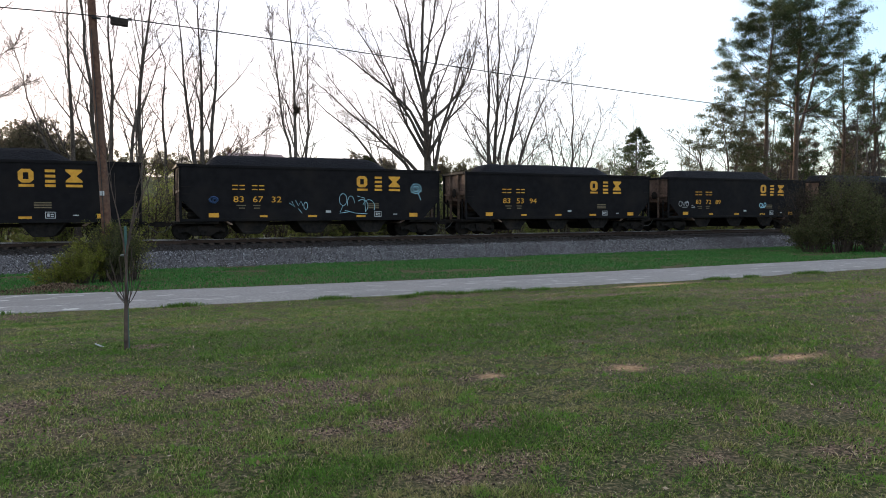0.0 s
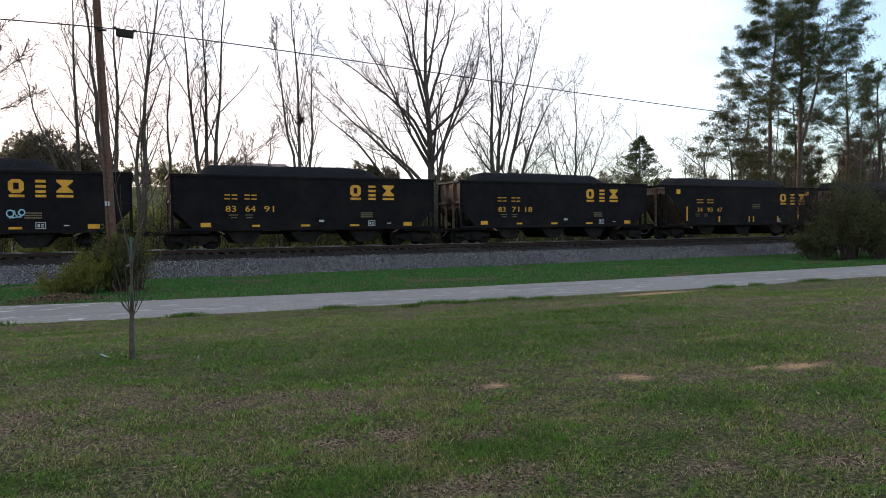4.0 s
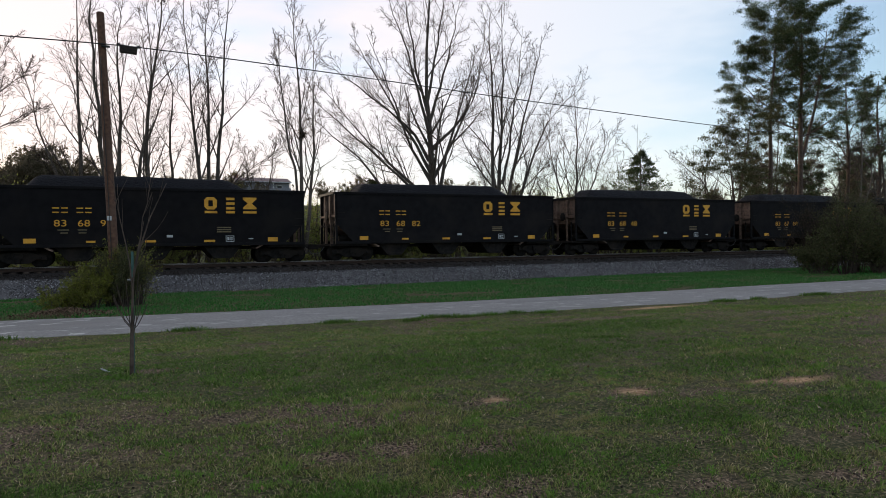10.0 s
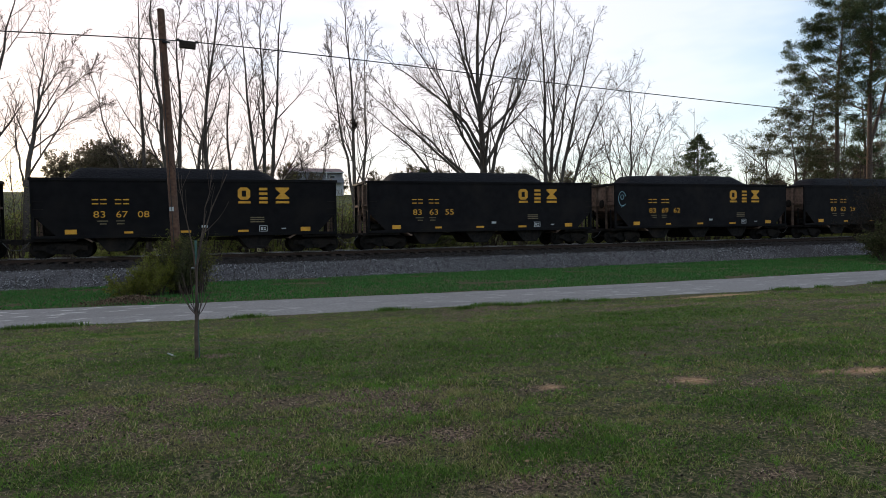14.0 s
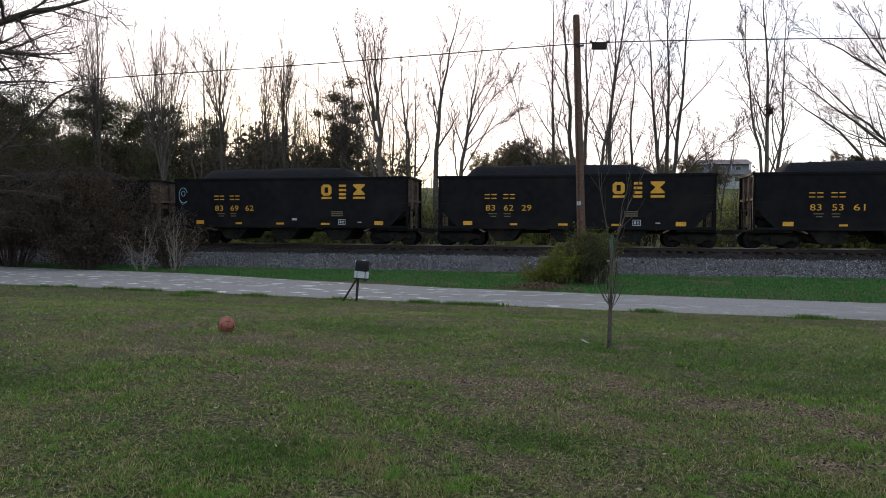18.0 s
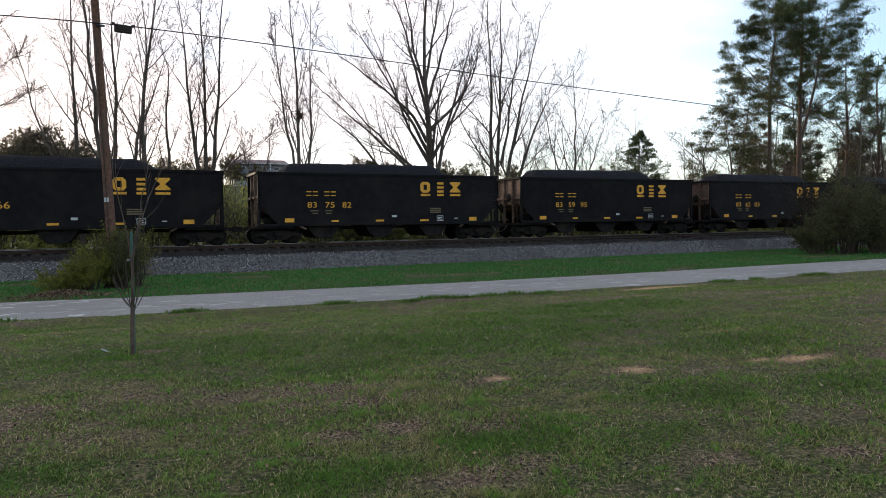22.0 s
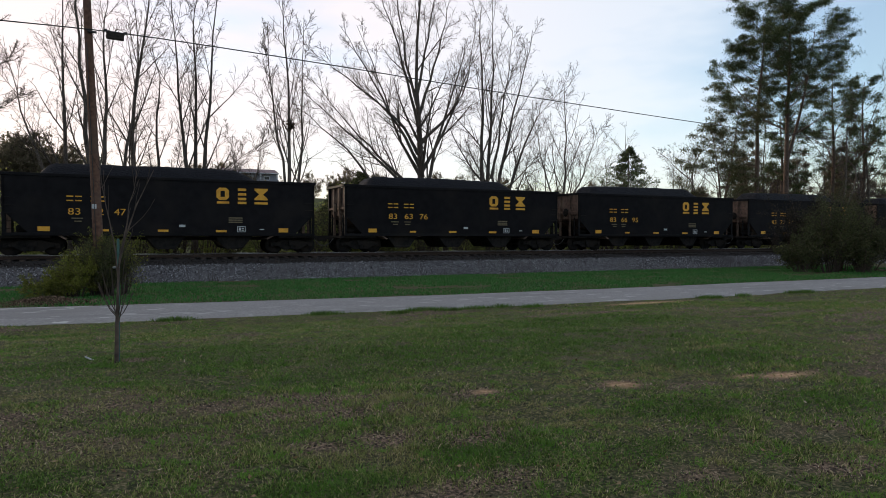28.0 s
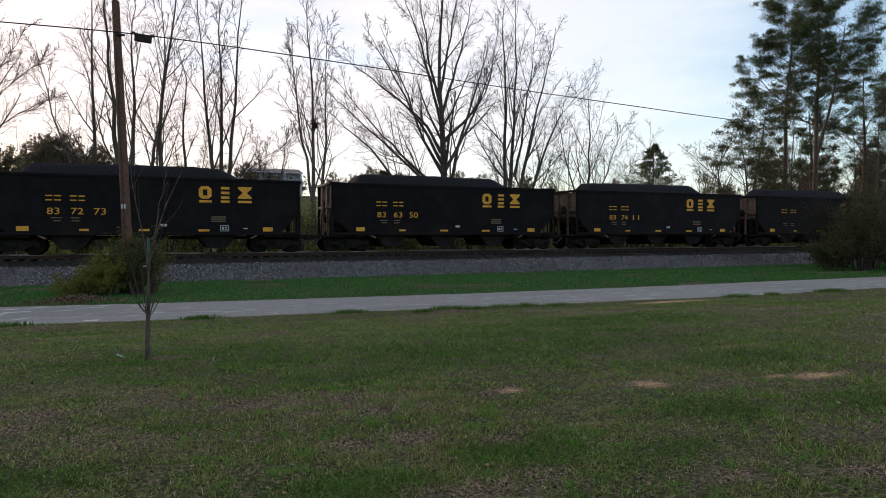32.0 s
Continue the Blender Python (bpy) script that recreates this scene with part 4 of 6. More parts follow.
    def em(x, z):
        return (e0 + (x - 9.3) * (1.1 if kind == "b" else 1.0), z + ez)
    part("emblem_block", plate([[em(*p) for p in q] for q in ([(9.3, 2.93), (9.44, 2.79), (9.5, 2.93), (9.5, 3.28), (9.44, 3.42), (9.3, 3.28)], [(9.5, 3.26), (9.78, 3.26), (9.78, 3.42), (9.44, 3.42)], [(9.44, 2.79), (9.78, 2.79), (9.78, 2.95), (9.5, 2.95)], [(9.72, 2.95), (9.78, 2.79), (9.92, 2.93), (9.92, 3.28), (9.78, 3.42), (9.72, 3.26)])]), M_YELLOW, car)
    part("emblem_block", plate([[em(*p) for p in q] for q in (rect(10.37, 10.79, 3.28, 3.41), rect(10.37, 10.79, 3.04, 3.17), rect(10.37, 10.79, 2.8, 2.93))]), M_YELLOW, car)
    part("emblem_block", plate([[em(*p) for p in q] for q in ([(11.21, 3.43), (11.21, 3.34), (11.45, 3.12), (11.21, 2.9), (11.21, 2.82), (11.9, 2.82), (11.9, 2.9), (11.66, 3.12), (11.9, 3.34), (11.9, 3.43)],)]), M_YELLOW, car)
    for x0, x1 in ((9.32, 9.93), (10.36, 10.8), (11.21, 11.9)):
        part("emblem_bar", plate([[em(*p) for p in rect(x0, x1, 2.6, 2.72)]]), M_YELLOW, car)
    nx = 0.35 if kind == "b" else 0.0
    # reporting mark as plain bars
    for x0, x1 in ((2.58, 2.86), (2.94, 3.22), (3.58, 3.86), (3.94, 4.21)):
        for z in (2.57, 2.77):
            part("mark_bar", plate([rect(x0 + nx, x1 + nx, z, z + 0.055)]), M_YELLOW, car)
    for x0, x1, z0 in ((2.78, 3.25, 1.74), (2.9, 3.2, 1.6), (3.61, 4.0, 1.74), (3.65, 3.98, 1.6)):
        part("stencil_line", plate([rect(x0, x1, z0, z0 + 0.05)]), M_STENCIL, car)
    return car


def joined_bm(boxes):
    bm = bmesh.new()
    for b in boxes:
        add_box(bm, min(b[0], b[1]), max(b[0], b[1]), *b[2:])
    return bm


def graffiti(car, which):
    if which == 1:
        sheet("graffiti", *strokes([ring(12.9, 2.75, 0.33, 0.28), [(12.6, 2.55), (13.25, 2.6), (12.75, 2.9)], [(12.95, 2.7), (13.2, 2.1)], ring(12.9, 2.75, 0.2, 0.15)], 0.022), M_SPRAY, car, False, "pale blue spray-painted scrawl")
        sheet("graffiti", *strokes([ring(8.5, 2.1, 0.22, 0.33), [(8.5, 1.8), (8.3, 1.35), (8.75, 1.4)], ring(8.95, 1.9, 0.2, 0.4, 14, 0, 200), ring(9.6, 1.75, 0.35, 0.35, 14, -60, 130), [(9.3, 2.3), (9.75, 2.2), (9.8, 1.4)], ring(10.0, 1.7, 0.35, 0.4, 14, -30, 160), [(8.6, 1.5), (9.2, 1.35), (9.9, 1.3)]], 0.014), M_SPRAY, car, False, "large pale blue spray-painted loops")
        sheet("graffiti", *strokes([[(5.5, 1.9), (5.8, 1.7), (5.65, 2.0)], [(5.85, 2.05), (6.0, 1.75), (6.15, 2.0), (6.25, 1.75)], [(6.0, 1.6), (6.2, 1.35)], ring(6.4, 1.75, 0.1, 0.2)], 0.016), M_SPRAY, car, False, "small pale blue spray-painted scrawl")
        sheet("graffiti", *strokes([ring(1.65, 2.05, 0.2, 0.14), ring(1.7, 2.0, 0.1, 0.1)], 0.05), M_SPRAYDARK, car)
    elif which == 2:
        sheet("graffiti", *strokes([ring(1.15, 1.95, 0.15, 0.18), [(1.3, 2.1), (1.5, 1.8), (1.65, 2.1)], [(1.5, 2.0), (1.9, 2.02)], ring(1.8, 1.95, 0.12, 0.17), [(1.3, 1.7), (1.8, 1.7)], [(2.2, 1.85), (2.5, 1.75)], [(2.2, 1.7), (2.55, 1.65)]], 0.022), M_WHITE, car, False, "small white spray-painted scrawl")
        sheet("graffiti", *strokes([ring(9.35, 1.85, 0.14, 0.15), [(9.5, 2.0), (9.6, 1.7), (9.75, 2.0)], ring(9.8, 1.9, 0.12, 0.13), [(9.3, 1.65), (9.8, 1.7)]], 0.03), M_SPRAY, car, False, "small blue spray-painted scrawl")
    elif which == 3:
        sheet("graffiti", *strokes([ring(0.55, 2.85, 0.28, 0.45, 14, 20, 300), [(0.3, 2.6), (0.5, 2.3), (0.8, 2.5)], ring(0.55, 2.95, 0.12, 0.15)], 0.014), M_SPRAY, car, False, "pale blue spray-painted outline")
    elif which == 4:
        sheet("graffiti", *strokes([ring(5.9, 1.75, 0.25, 0.2), ring(6.5, 1.75, 0.25, 0.25), [(5.7, 1.5), (6.7, 1.6)], ring(8.7, 1.75, 0.28, 0.22), [(8.4, 1.6), (9.0, 1.7)]], 0.08), M_SPRAYDARK, car, False, "dark blue spray-painted smears")
        sheet("graffiti", *strokes([[(6.6, 1.6), (6.75, 2.0), (6.9, 1.7)], [(6.6, 1.85), (6.95, 1.95)]], 0.03), M_SPRAY, car, False, "pale blue spray-painted scrawl")
    else:
        sheet("graffiti", *strokes([ring(5.3, 2.15, 0.22, 0.18), [(5.1, 2.1), (5.05, 1.3)], [(5.5, 2.1), (5.55, 1.35)], ring(6.3, 2.0, 0.35, 0.25, 14, 0, 180), [(5.95, 1.9), (5.95, 1.35)], [(6.65, 2.0), (6.7, 1.35)], [(6.2, 1.8), (6.4, 1.35)], [(5.8, 1.7), (6.9, 1.6)], ring(7.35, 1.65, 0.15, 0.15)], 0.02), M_SPRAY, car, False, "tall pale blue spray-painted letters outline")


CARS = ["", "836732", "835394", "837289", "836491", "837118", "349347", "836761", "836894", "836882", "836848", "836708", "836355", "836962",
        "836229", "835361", "835902", "835766", "837582", "835995", "836203", "322576", "836247", "836376", "836695", "837273", "836350", "837411", "", "", ""]
PAINTED = {0: 1, 2: 2, 12: 3, 15: 4, 20: 5}
TRAIN = []
bases = {k: hopper_car(k) for k in ("a", "a2", "a3", "b", "c")}
pairs = {}
for i, number in enumerate(CARS):
    k = i - 1
    kind = "b" if number.startswith("34") else "c" if number.startswith("32") else ("a", "a2", "a3")[i % 3]
    first = not any(c[2] == kind for c in TRAIN)
    car = bases[kind] if first else copy_thing(bases[kind], Matrix.Identity(4))
    TRAIN.append((car, (2.7 if k <= 5 else 4.3) + PITCH * k, kind))
for (car, off, kind), number in zip(TRAIN, CARS):
    for j in range(3) if number else ():
        t = number[2 * j:2 * j + 2]
        if t not in pairs:
            pairs[t] = textmesh(t, 0.52, 0.31)
            pairs[t].materials.append(M_YELLOW)
        o = new("number", pairs[t])
        o.parent = car
        o.location = ((2.63, 3.62, 4.58)[j] + (0.35 if kind == "b" else 0), -0.009, 1.93)
for k, which in PAINTED.items():
    graffiti(TRAIN[k + 1][0], which)


# ---- trees ----
def unit(v):
    return v / (np.linalg.norm(v, axis=-1, keepdims=True) + 1e-9)


def offshoots(rng, P, R, L, count, u0, u1, angle, ratio, K, up, wig, thin, fall=0.5, rmin=0.008):
    """Branches from many parent branches: points, radii and lengths of the children."""
    B, Kp = P.shape[:2]
    u = u0 + (u1 - u0) * (np.arange(count) + rng.uniform(0, 1, (B, count))) / count
    x = u * (Kp - 1)
    i = np.clip(x.astype(int), 0, Kp - 2)
    f = (x - i)[..., None]
    b = np.arange(B)[:, None]
    A, C = P[b, i], P[b, i + 1]
    pos, tan = A + (C - A) * f, unit(C - A)
    rad = R[b, i] * (1 - f[..., 0]) + R[b, i + 1] * f[..., 0]
    phi = rng.uniform(0, 6.28, (B, 1)) + np.arange(count) * 2.4 + rng.normal(0, 0.5, (B, count))
    ref = np.where(np.abs(tan[..., 2:3]) < 0.8, np.array([0.0, 0, 1]), np.array([1.0, 0, 0]))
    a1 = unit(np.cross(tan, ref))
    a2 = np.cross(tan, a1)
    al = np.radians(rng.uniform(angle[0], angle[1], (B, count)))[..., None]
    d = tan * np.cos(al) + (a1 * np.cos(phi)[..., None] + a2 * np.sin(phi)[..., None]) * np.sin(al)
    ln = L[:, None] * ratio * (1 - fall * (u - u0) / (u1 - u0 + 1e-6)) * rng.uniform(0.65, 1.2, (B, count))
    r0 = np.maximum(rad * thin, rmin)
    n = B * count
    d, p, ln, r0 = d.reshape(n, 3), pos.reshape(n, 3), ln.reshape(n), r0.reshape(n)
    pts = [p]
    for k in range(K - 1):
        d = unit(d + np.array([0, 0, up / K]) + rng.normal(0, wig, (n, 3)))
        p = p + d * (ln / (K - 1))[:, None]
        pts.append(p)
    Q = np.stack(pts, 1)
    RR = np.maximum(r0[:, None] * np.linspace(1, 0.3, K), rmin * 0.7)
    return Q, RR, ln


def bare_tree(name, m, seed, stems, levels, label, r0=0.22, group="", leaves=0, wood=None):
    """A leafless tree. stems: lists of points of each main stem; levels: settings for offshoots()."""
    rng = np.random.default_rng(seed)
    tree = empty(name, m, label, "tree", group)
    P = []
    for st in stems:
        st = np.array(st, float)
        t = np.linspace(0, 1, len(st))
        q = np.linspace(0, 1, 11)
        c = np.stack([np.interp(q, t, st[:, j]) for j in range(3)], -1)
        c[1:-1] = (c[:-2] + 2 * c[1:-1] + c[2:]) / 4
        c[2:] += rng.normal(0, 0.06, (9, 3))
        P.append(c)
    P = np.array(P)
    L = np.linalg.norm(np.diff(P, axis=1), axis=2).sum(1)
    r = 1.02 * r0 * (L / L.max()) ** 1.35
    R = r[:, None] * np.concatenate([[1.35], 0.1 + 0.95 * np.linspace(1, 0, 10) ** 1.3])[None]
    wood_, twigs = [tubes(P, R, 9)], []
    for li, kw in enumerate(levels):
        P, R, L = offshoots(rng, P, R, L, **kw)
        (wood_ if li == 0 else twigs).append(tubes(P, R, (6, 4, 3, 3)[li]))
    sheet("trunk", *joined(wood_), wood or M_BARK, tree, True)
    sheet("crown", *joined(twigs), M_TWIG, tree, False)
    if leaves:
        n = leaves
        q = P[rng.integers(0, len(P), n), rng.integers(0, P.shape[1], n)] + rng.normal(0, 0.12, (n, 3))
        sheet("foliage", *scatter(q, rng.uniform(0.03, 0.07, n), rng, LEAF_V, np.array([(0, 1, 2), (0, 2, 3)])), M_BRUSH, tree, False, "first pale spring leaves")
    return tree


def lv(c1=13, c2=7, c3=5, c4=2, a=(28, 48), up=0.5, ratio=0.42, u0=0.22, fine=1.0):
    return [dict(count=c1, u0=u0, u1=0.97, angle=a, ratio=ratio, K=7, up=up, wig=0.05, thin=0.48, fall=0.6, rmin=0.02),
            dict(count=c2, u0=0.15, u1=1.0, angle=(26, 56), ratio=0.5, K=5, up=0.3, wig=0.06, thin=0.55, fall=0.5, rmin=0.0135 * fine),
            dict(count=c3, u0=0.12, u1=1.0, angle=(28, 60), ratio=0.56, K=4, up=0.2, wig=0.08, thin=0.6, fall=0.4, rmin=0.0095 * fine),
            dict(count=c4, u0=0.15, u1=1.0, angle=(28, 62), ratio=0.6, K=3, up=0.1, wig=0.12, thin=0.7, fall=0.3, rmin=0.0075 * fine)][:4 if c4 else 3]


def gz(s, d):
    return float(height(np.array([s]), np.array([d]))[0]) - 0.05


def at(s, d, rz=0, k=1.0):
    return pose(s, d, gz(s, d), 0, 0, rz) @ Matrix.Diagonal((k, k, k, 1))


WOODS = "bare trees along the railway"
# the large spreading tree and its many-stemmed neighbour
bare_tree("tree", at(20.9, 46), 101,
          [[(0, 0, 0), (-0.1, 0, 5.4), (-0.35, 0, 9.3), (-0.45, 0.1, 12.6), (-0.2, 0.2, 19.7), (0, 0, 23)],
           [(-0.3, 0, 8.8), (1.9, 0, 10.7), (3.6, 0.3, 12.8), (4.2, 0.4, 15.2), (4.6, 0.4, 18)],
           [(0.1, 0, 2.6), (0.35, 0, 5.4), (1.1, 0.2, 8.4), (2.1, 0.3, 11.4), (3.4, 0.4, 14.5), (3.7, 0.4, 17)],
           [(-0.4, 0, 8.0), (-1.75, -0.2, 10.2), (-4.1, -0.4, 11.7), (-6.6, -0.5, 13.3), (-8.6, -0.5, 14.4)],
           [(0, 0, 2.5), (-1.4, 0, 5.4), (-3.8, 0.2, 7.8), (-6.6, 0.3, 10), (-9.2, 0.2, 12)],
           [(0, 0, 1.5), (-3.5, 0, 5.4), (-6.6, -0.3, 8.7), (-9.6, -0.5, 10.6)],
           [(-0.35, 0, 10), (-1.5, -0.4, 13.8), (-2.8, -0.6, 17.3), (-4.0, -0.6, 20)],
           [(-0.45, 0, 12.5), (0.5, 0.3, 16), (1.1, 0.4, 19.7), (1.5, 0.4, 22)],
           [(-0.4, 0, 10.6), (1.0, 0.6, 14), (2.2, 0.8, 18), (2.8, 0.8, 21)],
           [(-0.2, 0, 6.4), (-1.7, 0.5, 9.0), (-3.0, 0.8, 13.0), (-4.8, 0.8, 17)],
           [(-0.3, 0, 7.2), (-2.4, -0.6, 10.2), (-4.6, -0.9, 13.4), (-6.8, -1.0, 16.4)],
           [(-0.1, 0, 4.6), (-2.6, 0.7, 7.4), (-5.2, 1.0, 9.6), (-8.4, 1.0, 13.2)],
           [(0.0, 0, 6.8), (1.6, -0.5, 9.8), (2.9, -0.7, 13.2), (4.9, -0.7, 17.0)],
           [(-0.4, 0, 11.4), (-1.2, 0.6, 15), (-1.6, 0.8, 18.5), (-2.2, 0.8, 21.5)]],
          lv(10, 7, 5, 3, (24, 46), 0.5, 0.3, 0.2, 0.75), "large bare deciduous tree with spreading limbs behind the tracks", 0.3, WOODS)
bare_tree("tree", at(27.3, 47), 102,
          [[(-0.5, 0, 0), (-0.7, 0, 5.4), (-0.8, 0, 9.8), (-0.7, 0, 13.5), (-1.1, 0, 18), (-1.0, 0, 20)],
           [(0, 0, 0), (-0.1, 0.3, 5), (0.1, 0.4, 9), (0.5, 0.4, 13), (0.6, 0.4, 17), (0.3, 0.3, 21)],
           [(0.3, 0, 0), (0.6, 0, 5), (1.5, 0.2, 8.5), (2.2, 0.2, 12), (3.4, 0.2, 15.5), (4.2, 0.2, 18.8)],
           [(0.6, 0, 0), (1.2, 0, 4.8), (2.8, 0, 8), (4.0, 0.2, 10.8), (5.5, 0.2, 12.9), (8.0, 0.2, 14.8)],
           [(-0.5, 0, 0), (-1.2, -0.3, 5), (-1.9, -0.5, 7.3), (-2.6, -0.5, 9.2)],
           [(0.1, 0, 6.5), (0.9, -0.3, 11), (1.5, -0.4, 15), (1.9, -0.4, 19)]],
          lv(10, 7, 5, 3, (20, 42), 0.5, 0.28, 0.2, 0.75), "tall bare tree with several trunks behind the tracks", 0.19, WOODS)
bare_tree("tree", at(36.5, 50), 103, [[(0, 0, 0), (0.2, 0, 5), (0.4, 0, 10), (0.2, 0, 15.5)], [(0, 0, 2), (-1.4, 0, 6), (-2.4, 0, 9.5), (-3.0, 0, 12)], [(0, 0, 2.5), (1.6, 0, 6), (3.0, 0, 9), (4.2, 0, 12)]],
          lv(12, 6, 5, 2), "bare medium tree with a rounded crown", 0.17, WOODS)
bare_tree("tree", at(31.5, 52), 104, [[(0, 0, 0), (-0.8, 0, 3), (-1.6, 0, 6), (-2.6, 0, 9)], [(0, 0, 0), (0.8, 0, 4), (2.0, 0, 7), (3.2, 0, 9)]], lv(11, 6, 5, 2), "low bare tree with arching branches", 0.13, WOODS)
# slender trees left of it
bare_tree("tree", at(10.9, 46), 105, [[(0, 0, 0), (0.05, 0, 5), (0, 0, 10), (-0.2, 0, 15), (-0.4, 0, 18.5)], [(0.2, 0, 1), (0.8, 0, 6), (0.9, 0, 11), (1.1, 0, 17)], [(0, 0, 4), (-0.9, 0, 9), (-1.3, 0, 13), (-1.5, 0, 16)]],
          lv(14, 6, 4, 2, (18, 36), 0.6, 0.24), "slender bare tree with upright twigs", 0.16, WOODS)
bare_tree("tree", at(4.7, 46), 106, [[(0, 0, 0), (0.3, 0, 3.5), (0.9, 0, 8), (1.3, 0, 14), (1.6, 0, 19)], [(0.1, 0, 2), (-0.4, 0, 7), (-0.9, 0, 12), (-1.2, 0, 18)],
                                     [(0.3, 0, 3.4), (1.8, 0, 6.2), (3.6, 0, 7.4), (5.4, 0, 9.0)], [(0.2, 0, 5), (0.2, 0.3, 10), (0.1, 0.3, 15), (0.4, 0.3, 18)]],
          lv(11, 6, 5, 2, (22, 40), 0.5, 0.27), "bare tree with a long side limb", 0.19, WOODS)
bare_tree("tree", at(1.0, 45), 107, [[(0, 0, 0), (0.1, 0, 5), (0.3, 0, 10), (1.0, 0, 15), (1.4, 0, 19.5)], [(0, 0, 1.2), (-0.4, 0, 6), (0.6, 0, 12), (0.3, 0, 17)]],
          lv(14, 6, 4, 2, (20, 38), 0.55, 0.24), "tall slender bare tree", 0.18, WOODS)
bare_tree("tree", at(-0.6, 46.5), 108, [[(0, 0, 0), (-0.3, 0, 5), (-0.9, 0, 10), (-1.2, 0, 15), (-1.2, 0, 19)], [(0, 0, 3), (0.4, 0, 9), (0.2, 0, 14), (0.5, 0, 17)]],
          lv(13, 6, 4, 2, (20, 38), 0.55, 0.25), "tall bare tree with a dark trunk", 0.2, WOODS)
bare_tree("tree", at(9.0, 50), 120, [[(0, 0, 0), (0.1, 0, 4), (0.6, 0, 7), (1.2, 0, 10)], [(0, 0, 3), (-0.8, 0, 6), (-1.7, 0, 9.5)]], lv(9, 6, 4, 2, (22, 45), 0.4, 0.3, 0.3), "small low bare tree with thin branches", 0.09, WOODS)
bare_tree("tree", at(2.9, 47), 121, [[(0, 0, 0), (0, 0, 4), (-0.3, 0, 8), (0.1, 0, 11.5), (-0.5, 0, 14)], [(0, 0, 2.5), (0.9, 0, 6), (1.6, 0, 9)]], lv(9, 6, 4, 2, (22, 42), 0.5, 0.24, 0.3), "thin crooked bare tree", 0.13, WOODS)
bare_tree("tree", at(-2.3, 47), 109, [[(0, 0, 0), (-0.1, 0, 6), (-0.3, 0, 12), (-0.2, 0, 19)], [(0, 0, 2), (-1.4, 0, 6), (-2.6, 0, 10), (-3.4, 0, 13.5)]], lv(13, 6, 4, 2, (22, 40), 0.5, 0.25), "tall bare tree with an angled stem", 0.17, WOODS)
# left group with broken tops
bare_tree("tree", at(-9.0, 46), 110, [[(0, 0, 0), (0.2, 0, 6.1), (0.9, 0, 9), (1.0, 0, 11.1), (1.8, 0, 14.2)], [(0.6, 0, 8), (2.2, 0.2, 10.7), (4.5, 0.3, 12.8)], [(0.9, 0, 10), (2.2, -0.2, 12), (3.4, -0.2, 14.2)], [(0.5, 0, 7.2), (2.8, 0, 9), (4.6, 0, 10.2)], [(0.1, 0, 5), (-0.3, 0, 8), (-0.2, 0, 11)]],
          lv(11, 6, 5, 1, (14, 32), 0.4, 0.34, 0.2, 0.8), "leaning bare tree with sweeping branches", 0.17, WOODS)
bare_tree("tree", at(-10.5, 46), 111, [[(0, 0, 0), (0, 0, 6.5), (0.25, 0, 10.4), (0.9, 0, 13.5), (1.75, 0, 17)], [(0.2, 0, 9.4), (-0.4, 0, 10.6), (-0.9, 0, 12.2)], [(0.3, 0, 10.8), (0.2, 0.3, 13), (0.5, 0.4, 15)]], lv(10, 6, 4, 2, (18, 36), 0.4, 0.26, 0.3, 0.8), "bare tree with a kinked trunk", 0.2, WOODS)
bare_tree("tree", at(-12.4, 46.5), 112, [[(0, 0, 0), (-0.1, 0, 6.3), (-0.5, 0, 10), (-0.9, 0, 14.2)], [(0, 0, 3), (0.3, 0, 6), (0.25, 0, 10), (0.4, 0, 14)]], lv(9, 5, 4, 1, (18, 40), 0.4, 0.12, 0.35), "thin bare tree with a broken top", 0.16, WOODS)
bare_tree("tree", at(-14.5, 46), 113, [[(0, 0, 0), (0, 0, 6.3), (-0.25, 0, 10), (-0.4, 0, 13.5), (-0.6, 0, 16)], [(-0.3, 0, 8), (-1.0, 0.2, 12), (-2.1, 0.3, 16.7)], [(-0.35, 0, 9.5), (-0.9, -0.2, 13), (-1.5, -0.3, 17)], [(-0.1, 0, 4.6), (-1.8, 0, 9.5), (-3.6, 0, 12.2)],
           [(-1.8, 0, 9.5), (-2.6, 0.2, 13), (-3.5, 0.3, 16)], [(-0.3, 0, 10), (0.1, 0, 13), (0.1, 0, 16)]], lv(9, 6, 5, 1, (10, 26), 0.5, 0.32, 0.3, 0.8), "bare tree with a long slanting limb and broom-like top", 0.22, WOODS)
# trees at the edge of the woods: tall stems that open into brooms
for s, d, sd, h, low, wide in ((-23.7, 50, 114, 16.4, 9.5, 1.6), (-29.2, 50, 115, 18.0, 10.5, 2.8), (-33.2, 48, 116, 18.0, 6.5, 2.2), (-39, 48, 117, 20, 8, 2.6), (-19.5, 52, 118, 12, 5, 1.8), (-26.3, 52, 122, 15.5, 8, 1.6), (-36.2, 51, 123, 17, 8, 2.2)):
    q = np.random.default_rng(sd)
    st = [[(0, 0, 0), (*q.normal(0, 0.15, 2), low), (*q.normal(0, 0.3, 2), h)]]
    for k in range(6):
        x, y = q.uniform(-1, 1) * wide, q.uniform(-1, 1) * wide
        u = low * q.uniform(0.75, 1.15)
        st.append([(0, 0, u), (x * 0.45, y * 0.45, u + (h - u) * 0.45), (x, y, h * q.uniform(0.9, 1.0))])
    bare_tree("tree", at(s, d), sd, st, lv(9, 6, 4, 1, (8, 24), 0.45, 0.36, 0.12, 0.8), "tall bare tree with an upright broom-like crown", 0.16, WOODS)
